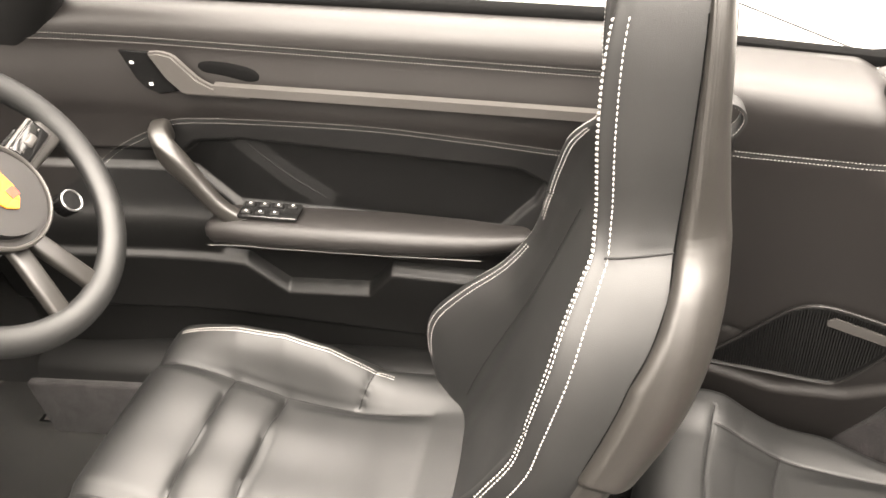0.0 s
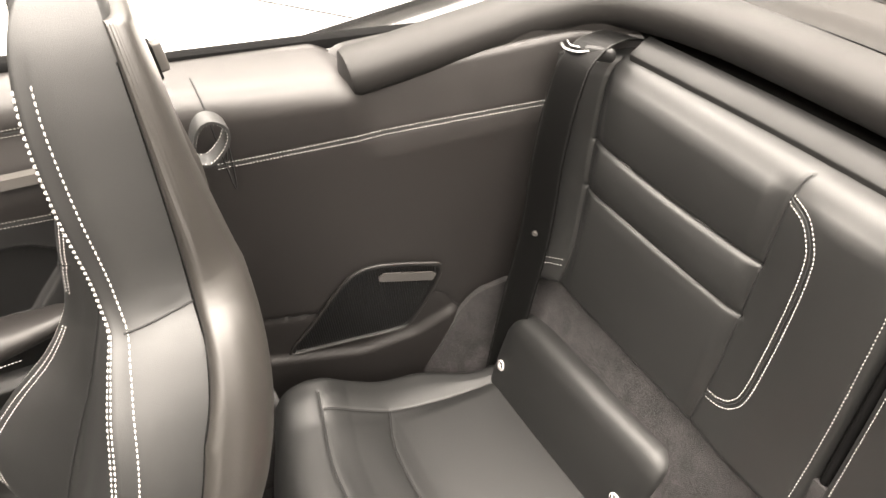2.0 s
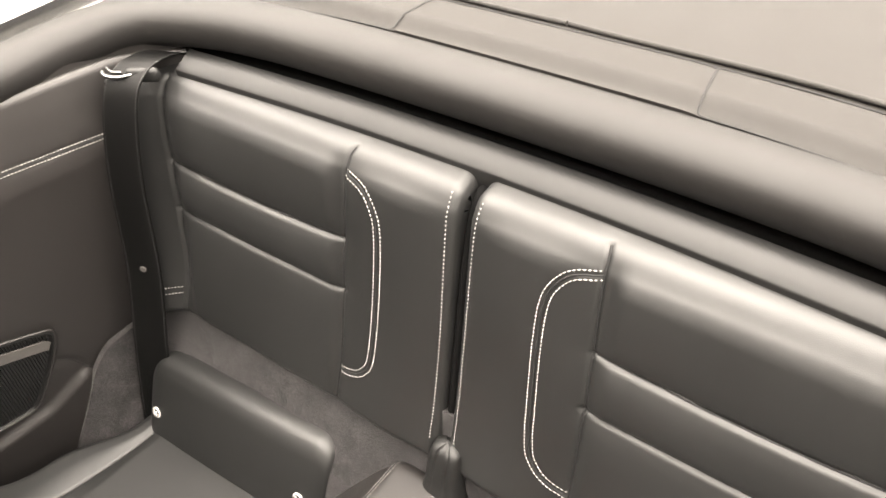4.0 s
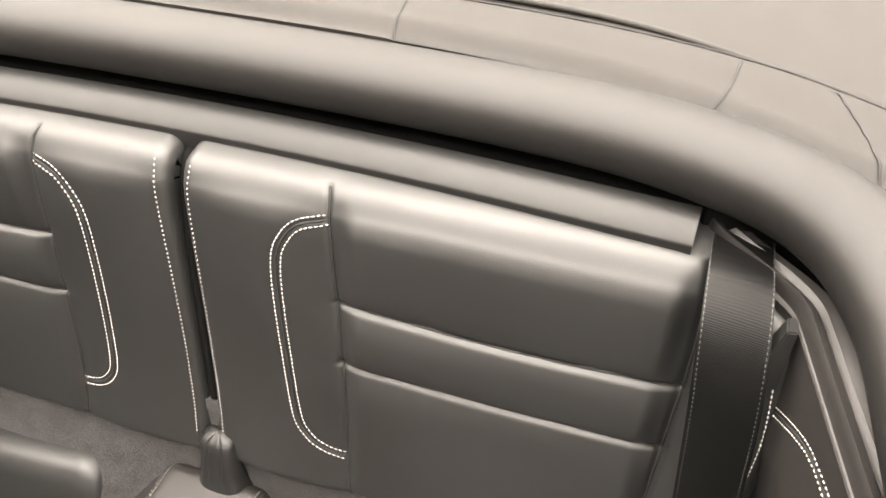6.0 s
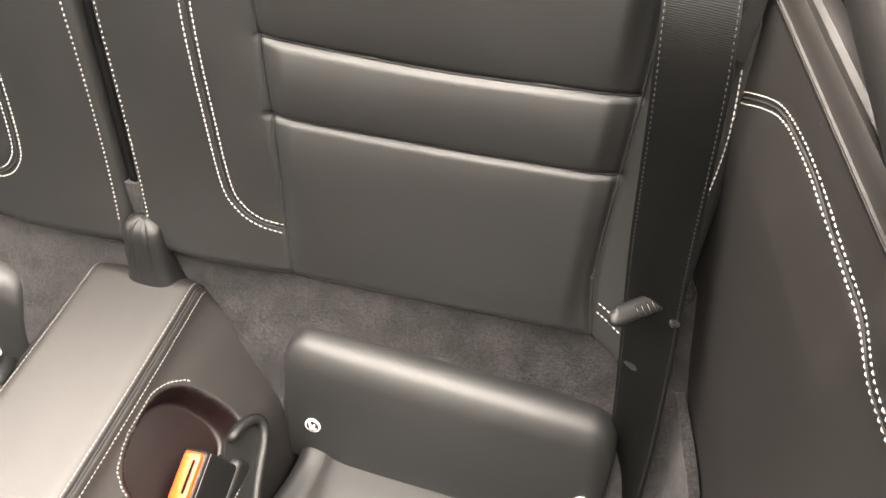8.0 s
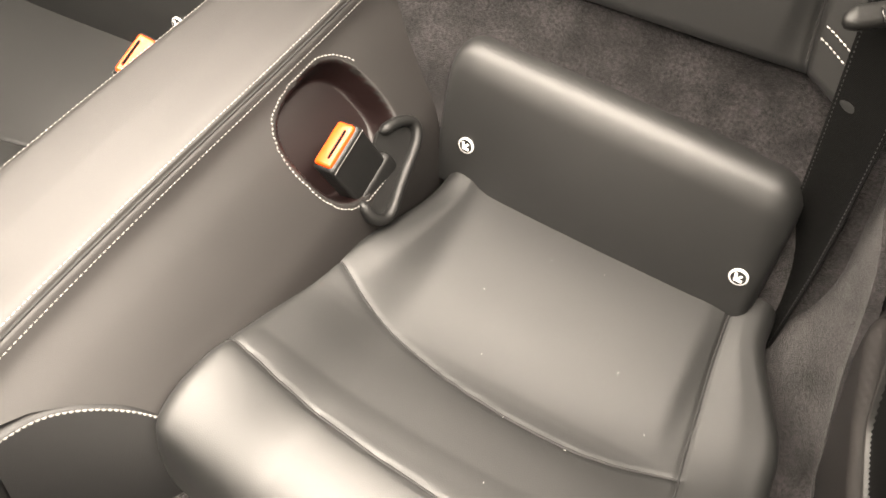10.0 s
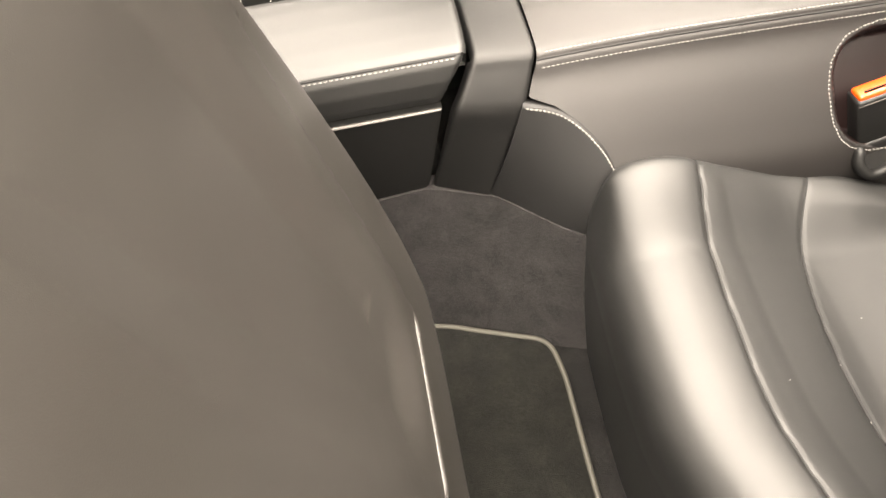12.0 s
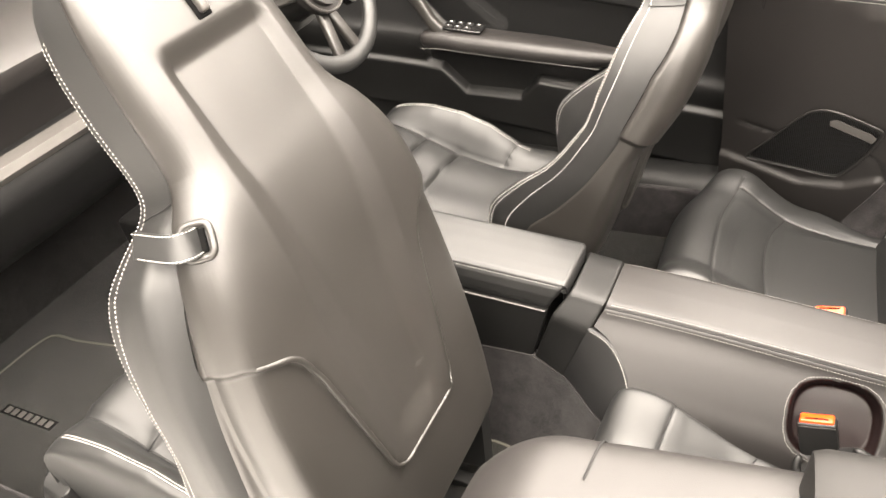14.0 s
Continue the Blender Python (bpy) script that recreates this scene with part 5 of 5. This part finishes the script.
    cu.seam([cuv(-0.125, 1.097), cuv(0, 1.102), cuv(0.125, 1.097)], 0.014, 0.0038)
    for k in (-1, 1):
        cu.seam([cuv(k * 0.128, 0.86), cuv(k * 0.127, 1.0), cuv(k * 0.127, 1.2), cuv(k * 0.127, 1.31)], 0.007, 0.005)
    cu.seam([cuv(0.130, 0.985), cuv(0.165, 0.965), cuv(0.200, 0.950)], 0.012, 0.004)
    cu.build("seat_cushion", LEATHER, root, thick=0.03)
    bol = []
    for k in (-1, 1):
        for x in (0.178, 0.184):
            bol.append([cuv(k * x, y) for y in (0.93, 1.0, 1.08, 1.16, 1.23, 1.285)])
    stitch(cu, bol, THREAD, root, pitch=0.0046, width=0.0014)
    rounded_box("seat_base", (0.36, 0.46, 0.19), pose(s * SEAT_X, 1.05, 0.31), PLASTIC, root, 0.02)
    for k in (-1, 1):
        sweep("hinge_cover", [(s * (SEAT_X + k * 0.172), 0.955, 0.400), (s * (SEAT_X + k * 0.172), 0.91, 0.375), (s * (SEAT_X + k * 0.176), 0.87, 0.33), (s * (SEAT_X + k * 0.176), 0.84, 0.28)], ring(0.026, 0.048, 20, 3.2), PLASTIC, root, n=30, round_ends=0.02, label="satin plastic hinge cover")
        rounded_box("floor_rail", (0.025, 0.60, 0.022), pose(s * (SEAT_X + k * 0.15), 1.05, 0.214), PLASTIC, root, 0.004)
    return root


front_seat(1, 27.0, 22.0, (0.775, 0.375), [1.0, 0.55, 0.80, 0.85, 0.55, 0.35, 0.6], 0.0, [5.0, 4.9, 4.7, 4.4, 4.35, 4.35, 4.0, 3.9, 3.6, 3.4], "black leather driver's seat with white double stitching, leaning back")
front_seat(-1, -7.0, 17.0, (0.785, 0.40), [1.0] * 7, 0.034, [4.5, 4.4, 4.25, 4.15, 4.1, 4.05, 3.9, 3.7, 3.45, 3.3], "black leather passenger seat with a satin shell back, tilted forward")


# ---------------------------------------------------------------- driver's door
def door():
    root = thing("driver_door", (0.72, 1.0, 0.36), "closed door with black leather panel, grab handle and armrest", "car door")
    tilt = 0.135
    prof = catmull([(0.72, 0.16), (0.712, 0.25), (0.705, 0.35), (0.700, 0.42), (0.692, 0.50), (0.688, 0.56), (0.702, 0.60), (0.706, 0.70), (0.702, 0.755), (0.697, 0.79), (0.700, 0.83), (0.706, 0.87), (0.704, 0.893), (0.710, 0.915), (0.730, 0.930), (0.765, 0.934), (0.79, 0.925), (0.80, 0.88)], 300)
    sv = np.linspace(0, 1, 300)

    def fn(u, v):
        y = 0.50 + 1.20 * u
        x, z = np.interp(v, sv, prof[:, 0]), np.interp(v, sv, prof[:, 1])
        return np.stack([x - 0.035 * smooth01((y - 1.25) / 0.4), y, z + tilt * (y - 0.6)], -1)

    sh = Sheet(fn, 330, 250, (-1, 0, 0.1))
    uv = lambda y, z: ((y - 0.50) / 1.20, int(np.argmin(np.abs(prof[:255, 1] - (z - tilt * (y - 0.6))))) / 299)
    Y, Z = sh.G[..., 1], sh.G[..., 2] - tilt * (sh.G[..., 1] - 0.6)
    # recessed insert over the armrest
    lo = np.interp(Y, [0.66, 0.70, 0.76, 1.20, 1.26], [0.73, 0.66, 0.60, 0.60, 0.66])
    hi = np.interp(Y, [0.66, 0.69, 0.72, 1.16, 1.24, 1.27], [0.69, 0.705, 0.722, 0.733, 0.722, 0.70])
    inside = smooth01((hi - Z) / 0.010) * smooth01((Z - lo) / 0.010)
    sh.D -= 0.012 * inside
    # map pocket under the armrest
    top = np.interp(Y, [0.60, 0.95, 1.00, 1.15, 1.21, 1.4], [0.520, 0.518, 0.462, 0.447, 0.505, 0.505])
    sh.D += 0.014 * smooth01((top - Z) / 0.012) * smooth01((Z - 0.36) / 0.01)
    cave = smooth01((Z - top) / 0.006) * smooth01((0.585 - Z) / 0.02) * smooth01((Y - 0.62) / 0.03) * smooth01((1.26 - Y) / 0.03)
    sh.D -= 0.030 * cave
    line1 = [uv(1.62, 1.028), uv(1.43, 1.002), uv(1.30, 0.981), uv(0.95, 0.930), uv(0.608, 0.881), uv(0.52, 0.868)]
    low = [uv(1.45, 0.760), uv(1.379, 0.801), uv(1.30, 0.830), uv(1.232, 0.844), uv(0.971, 0.819), uv(0.80, 0.790), uv(0.657, 0.763), uv(0.54, 0.74)]
    sh.seam(line1, 0.003, 0.003)
    sh.seam(low, 0.003, 0.003)
    sh.seam([uv(1.176, 0.811), uv(1.11, 0.74), uv(1.05, 0.69)], 0.002, 0.002)
    seam_z = np.interp(Y, [0.54, 0.657, 0.80, 0.971, 1.232, 1.30, 1.379, 1.45, 1.70], [0.748, 0.755, 0.763, 0.769, 0.7587, 0.7355, 0.696, 0.645, 0.50])
    inside2 = np.where((cave > 0.4) | (Z < 0.575), 2, (Z < seam_z).astype(int))[:-1, :-1]
    sh.build("door_panel", LEATHER_SOFT, root, thick=0.012, slots=[LEATHER_SOFT, LEATHER_DARK, PLASTIC], mask=inside2)
    stitch(sh, [offset_uv(line1, 1.2, 0.75, d) for d in (-0.004, 0.004)], THREAD_GREY, root, pitch=0.0046)
    stitch(sh, [offset_uv(low, 1.2, 0.75, d) for d in (-0.003, 0.004)], THREAD_GREY, root, pitch=0.0046, width=0.0009)
    # satin strip and opener
    sweep("trim_strip", [(0.688, 0.50, 0.812), (0.688, 0.612, 0.828), (0.688, 0.90, 0.866), (0.687, 1.10, 0.892), (0.684, 1.16, 0.902)], [(-0.007, -0.007), (0.007, -0.008), (0.009, 0.0), (0.006, 0.008), (-0.007, 0.007)], TRIM, root, n=50, label="satin grey metal strip")
    paddle = [(1.252, 0.964), (1.232, 0.964), (1.212, 0.957), (1.198, 0.938), (1.183, 0.918), (1.162, 0.904), (1.104, 0.896), (1.108, 0.882), (1.171, 0.889), (1.214, 0.895), (1.235, 0.922)]
    prism("door_opener", [(0.693, y, z) for y, z in paddle], (-1, 0, 0), 0.013, TRIM, root, 0.0035, "satin metal door opener")
    # solid dark ellipse painted where the opener's recess is shaded
    sweep("opener_recess_shade", [(0.703, 1.09, 0.902), (0.705, 1.15, 0.918), (0.706, 1.20, 0.925)], ring(0.004, 0.016, 12), DARK, root, n=20, round_ends=0.03)
    panel = [(0.697, 1.303, 0.968), (0.697, 1.254, 0.961), (0.698, 1.226, 0.897), (0.698, 1.262, 0.896), (0.698, 1.280, 0.905), (0.698, 1.292, 0.925)]
    prism("lock_panel", panel, (-1, 0, 0), 0.006, GLOSS, root, 0.001, "gloss black lock and memory switch panel")
    for y, z in ((1.287, 0.948), (1.268, 0.912)):
        rounded_box("icon", (0.001, 0.007, 0.005), pose(0.6908, y, z, 8, 0, 0), WHITE_INK, root, 0.0004, 1)
    # armrest
    ar = [(0.665, 0.70, 0.640), (0.655, 0.78, 0.645), (0.648, 0.95, 0.662), (0.646, 1.10, 0.676), (0.648, 1.18, 0.682), (0.655, 1.235, 0.678)]
    sweep("armrest", ar, [(0.055, -0.030), (0.052, 0.006), (0.040, 0.014), (-0.015, 0.016), (-0.028, 0.009), (-0.033, -0.006), (-0.028, -0.022), (-0.010, -0.034)], LEATHER_SOFT, root, n=60, scale=[0.45, 0.85, 1, 1, 1, 0.9], round_ends=0.02)
    edge = catmull([(x - 0.026, y, z - 0.023) for x, y, z in ar[1:]], 60)
    v, f = bars_along(edge + np.array([-0.002, 0, 0.0]), np.tile([-0.85, 0, -0.5], (60, 1)), 0.0046, 0.0034, 0.001, 0.0006)
    tagged(part("stitching", v, f, THREAD_GREY, root), kind="stuff")
    # grab handle
    sweep("grab_handle", [(0.690, 1.275, 0.838), (0.664, 1.268, 0.835), (0.650, 1.255, 0.815), (0.646, 1.225, 0.765), (0.644, 1.195, 0.715), (0.648, 1.165, 0.688), (0.655, 1.14, 0.684)], ring(0.012, 0.015, 20, 3.6), SHELL, root, n=60, round_ends=0.006, scale=[1.35, 1.35, 1.25, 1.0, 0.95, 0.95, 0.9], label="satin grey grab handle")
    # window switches
    m = Matrix.Translation((0.655, 1.118, 0.7005)) @ pose(0, 0, 0, 6, -4, 0)
    panel_ob = rounded_box("switch_panel", (0.040, 0.100, 0.008), m, GLOSS, root, 0.003, label="gloss black window switch panel")
    for dy in (-0.036, -0.012, 0.012, 0.036):
        for dx in (-0.010, 0.010):
            if (dx, dy) == (-0.010, -0.036):
                continue
            rounded_box("switch", (0.010, 0.016, 0.005), m @ pose(dx, dy, 0.005), PLASTIC, panel_ob, 0.002)
            rounded_box("icon", (0.003, 0.004, 0.0006), m @ pose(dx, dy, 0.0078), WHITE_INK, panel_ob, 0.0002, 1)
    rounded_box("reflector", (0.004, 0.075, 0.012), pose(0.690, 0.885, 0.452), RED_LAMP, root, 0.002, label="small red door reflector")
    # outer skin and glass seal
    rounded_box("outer_skin", (0.03, 1.18, 0.50), pose(0.83, 1.10, 0.66), GLOSS, root, 0.01)
    sweep("window_seal", [(0.775, 0.50, 0.923), (0.775, 1.0, 0.991), (0.76, 1.5, 1.058), (0.75, 1.68, 1.082)], ring(0.016, 0.010, 12, 3), DARK, root, n=30)
    return root


door()


def sill():
    for s in (1, -1):
        root = thing("door_sill", (s * 0.66, 1.0, 0.2), "black plastic door sill trim", "door sill", "door sills")
        sweep("sill_trim", [(s * 0.655, 0.50, 0.345), (s * 0.655, 1.0, 0.352), (s * 0.655, 1.70, 0.37)], [(-0.055, -0.16), (-0.050, 0.0), (-0.035, 0.016), (0.035, 0.020), (0.055, 0.010), (0.055, -0.16)], PLASTIC, root, n=30)
        rounded_box("sill_carpet", (0.02, 1.25, 0.16), pose(s * 0.595, 1.10, 0.27), CARPET, root, 0.005)


sill()


# ---------------------------------------------------------------- wheel, dashboard, front footwells
def steering_wheel():
    root = thing("steering_wheel", (0.352, 1.31, 0.88), "black leather steering wheel with grey spokes and round airbag", "steering wheel")
    c = Vector((0.362, 1.330, 0.898))
    nrm = Vector((0, -math.cos(radians(24)), math.sin(radians(24))))
    ax = Vector((1, 0, 0))
    ay = nrm.cross(ax).normalized()
    M = Matrix(((ax.x, ay.x, nrm.x, c.x), (ax.y, ay.y, nrm.y, c.y), (ax.z, ay.z, nrm.z, c.z), (0, 0, 0, 1)))
    circ = [tuple(M @ Vector((0.172 * math.cos(w), 0.172 * math.sin(w), 0.02))) for w in np.linspace(0, 2 * math.pi, 33)[:-1]]
    sweep("rim", circ, ring(0.0195, 0.0155, 14), LEATHER, root, up=tuple(nrm), n=110, closed=True)
    thread, faces = [], []
    inner = np.array([tuple(M @ Vector((0.1575 * math.cos(w), 0.1575 * math.sin(w), 0.0235))) for w in np.linspace(-1.0, 1.0, 80)])
    v, f = bars_along(inner, np.tile(tuple(nrm), (80, 1)), 0.005, 0.0036, 0.0016, 0.0008)
    tagged(part("stitching", v, f, THREAD_GREY, root), kind="stuff")
    disc("airbag_cover", M @ pose(0, 0, 0.034), 0.066, 0.044, LEATHER_SOFT, root, 48, 0.012, "round black airbag cover")
    ringpath = [tuple(M @ Vector((0.0665 * math.cos(w), 0.0665 * math.sin(w), 0.044))) for w in np.linspace(0, 2 * math.pi, 33)[:-1]]
    sweep("cover_ring", ringpath, ring(0.003, 0.005, 8), TRIM, root, up=tuple(nrm), n=70, closed=True)
    shield = [(-0.017, 0.022), (0.0, 0.025), (0.017, 0.022), (0.018, 0.0), (0.012, -0.016), (0.0, -0.025), (-0.012, -0.016), (-0.018, 0.0)]
    prism("emblem", [M @ Vector((x, y, 0.0565)) for x, y in shield], nrm, 0.0025, YELLOW, root, 0.0006, "small shield emblem in yellow and red")
    for x, y in ((-0.009, 0.010), (0.009, -0.006)):
        rounded_box("emblem_field", (0.013, 0.013, 0.0012), M @ pose(x, y, 0.0595), RED, root, 0.0003, 1)
    for ang, wide in ((8, 0.040), (172, 0.040), (258, 0.026), (282, 0.026)):
        w = radians(ang)
        rounded_box("spoke", (0.115, wide, 0.016), M @ Matrix.Rotation(w, 4, "Z") @ pose(0.108, 0, 0.016), SHELL, root, 0.005, label="satin grey spoke")
    for k in (-1, 1):
        m = M @ pose(k * 0.098, 0.026, 0.038, 0, 0, k * 12)
        rounded_box("button_pod", (0.060, 0.030, 0.010), m, GLOSS, root, 0.004)
        rounded_box("pod_frame", (0.066, 0.036, 0.006), m @ pose(0, 0, -0.002), TRIM, root, 0.003)
        rounded_box("roller", (0.020, 0.012, 0.008), m @ pose(0, 0, 0.004), TRIM, root, 0.003)
        for dx in (-0.022, 0.022):
            rounded_box("icon", (0.004, 0.002, 0.0008), m @ pose(dx, 0, 0.0053), TRIM, root, 0.0002, 1)
    m = M @ pose(0.088, -0.062, 0.022)
    disc("mode_dial", m, 0.0165, 0.022, GLOSS, root, 32, 0.003, "round drive mode dial with bright ring")
    dialring = [tuple(m @ Vector((0.0145 * math.cos(w), 0.0145 * math.sin(w), 0.0112))) for w in np.linspace(0, 2 * math.pi, 25)[:-1]]
    sweep("dial_ring", dialring, ring(0.0016, 0.0012, 8), STEEL, root, up=tuple(nrm), n=48, closed=True)
    disc("hub", M @ pose(0, 0, -0.03), 0.052, 0.10, PLASTIC, root, 32, 0.006)
    col = thing("steering_column", (0.352, 1.42, 0.80), "black steering column with stalks", "steering column")
    sweep("shroud", [tuple(M @ Vector((0, -0.01, -0.05))), tuple(M @ Vector((0, -0.015, -0.14))), tuple(M @ Vector((0, -0.03, -0.26)))], ring(0.075, 0.055, 20, 3), PLASTIC, col, n=20)
    for k in (-1, 1):
        sweep("stalk", [tuple(M @ Vector((k * 0.05, 0.02, -0.07))), tuple(M @ Vector((k * 0.13, 0.03, -0.06))), tuple(M @ Vector((k * 0.185, 0.04, -0.05)))], ring(0.007, 0.011, 12, 2.6), GLOSS, col, n=20, round_ends=0.01)


steering_wheel()


def dashboard():
    root = thing("dashboard", (0, 1.75, 0.6), "black leather dashboard with a satin trim strip", "dashboard")
    top = [(-0.55, -0.10), (-0.30, 0.035), (-0.10, 0.050), (0.02, 0.038), (0.060, 0.012), (0.062, -0.010), (0.045, -0.03), (0.020, -0.05), (0.0, -0.10), (-0.02, -0.14), (-0.05, -0.24), (-0.55, -0.26)]
    sweep("upper_pad", [(-0.74, 1.72, 0.905), (-0.4, 1.70, 0.915), (0.0, 1.695, 0.92), (0.4, 1.70, 0.925), (0.74, 1.72, 0.925)], top, LEATHER_SOFT, root, n=50)
    low = [(-0.5, 0.055), (0.035, 0.060), (0.070, 0.048), (0.078, 0.020), (0.060, -0.010), (0.0, -0.10), (-0.10, -0.18), (-0.5, -0.20)]
    sweep("lower_pad", [(-0.74, 1.70, 0.715), (0.0, 1.675, 0.72), (0.74, 1.70, 0.73)], low, LEATHER_DARK, root, n=40)
    strip = [(-0.02, -0.016), (0.012, -0.018), (0.022, -0.004), (0.016, 0.012), (-0.02, 0.016)]
    sweep("trim_strip", [(-0.74, 1.635, 0.785), (0.0, 1.608, 0.790), (0.74, 1.635, 0.80)], strip, TRIM, root, n=40, label="satin grey metal strip")
    # vent beside the column
    for x in (0.60, -0.60):
        rounded_box("air_vent", (0.12, 0.02, 0.05), pose(x, 1.64, 0.855), GLOSS, root, 0.006)
    binn = [(-0.10, -0.02), (0.06, -0.02), (0.075, 0.0), (0.05, 0.03), (-0.02, 0.05), (-0.10, 0.045)]
    sweep("instrument_hood", [(0.17, 1.60, 0.955), (0.352, 1.585, 0.978), (0.55, 1.60, 0.955)], binn, LEATHER_SOFT, root, n=30, round_ends=0.03)
    rounded_box("instrument_panel", (0.34, 0.01, 0.10), pose(0.352, 1.60, 0.905, -15, 0, 0), GLOSS, root, 0.003)
    slab("bulkhead", -0.76, 0.76, 2.10, 2.14, 0.0, 0.9, SHADED_CARPET, "carpeted front bulkhead", "bulkhead")


dashboard()


def pillar(s):
    root = thing("windscreen_pillar", (s * 0.70, 1.62, 0.95), "black trimmed windscreen pillar", "pillar", "windscreen pillars")
    sweep("trim", [(s * 0.735, 1.60, 0.93), (s * 0.715, 1.47, 1.03), (s * 0.685, 1.36, 1.13), (s * 0.63, 1.20, 1.28)], ring(0.040, 0.055, 16, 2.6), PLASTIC, root, n=20, up=(0, 1, 0))


pillar(1)


def front_mat(s):
    root = thing("front_floor_mat", (s * 0.42, 1.7, 0.2), "charcoal front floor mat with small silver lettering plate", "floor mat", "front floor mats")
    out = [(0.17, 1.36), (0.66, 1.36), (0.705, 1.42), (0.725, 1.62), (0.73, 1.90), (0.68, 1.98), (0.22, 1.98), (0.17, 1.92)]
    c = catmull(out, 90, True)[:-1]
    n = len(c)
    bm = bmesh.new()
    lo = [bm.verts.new((s * x, y, 0.2035)) for x, y in c]
    hi = [bm.verts.new((s * x, y, 0.211)) for x, y in c]
    for j in range(n):
        bm.faces.new((lo[j], lo[(j + 1) % n], hi[(j + 1) % n], hi[j]))
    bm.faces.new(hi)
    bm.faces.new(lo[::-1])
    from_bm("mat_cloth", bm, MAT_PILE, root)
    sweep("bound_edge", [(s * x, y, 0.2095) for x, y in c[::3]], ring(0.0035, 0.0035, 10), PIPING, root, n=140, closed=True)
    x0 = 0.620 if s > 0 else 0.39
    for k in range(7):
        y = 1.765 - 0.0225 * k if s > 0 else 1.72 + 0.0225 * k
        rounded_box("letter_bar", (0.017, 0.015, 0.002), pose(s * x0, y, 0.212), TRIM, root, 0.0006, 1)
    rounded_box("letter_plate", (0.026, 0.170, 0.001), pose(s * x0, 1.6975 if s > 0 else 1.7875, 0.2112), GLOSS, root, 0.0003, 1)


front_mat(1)
front_mat(-1)

# ---------------------------------------------------------------- small things
def sill_clutter():
    root = thing("seat_switches", (0.60, 1.15, 0.36), "black seat adjustment switches on the sill side", "switch")
    sweep("switch_bar", [(0.590, 1.28, 0.400), (0.590, 1.20, 0.396), (0.588, 1.08, 0.388)], ring(0.008, 0.008, 10, 2.6), GLOSS, root, n=20, round_ends=0.006)


sill_clutter()
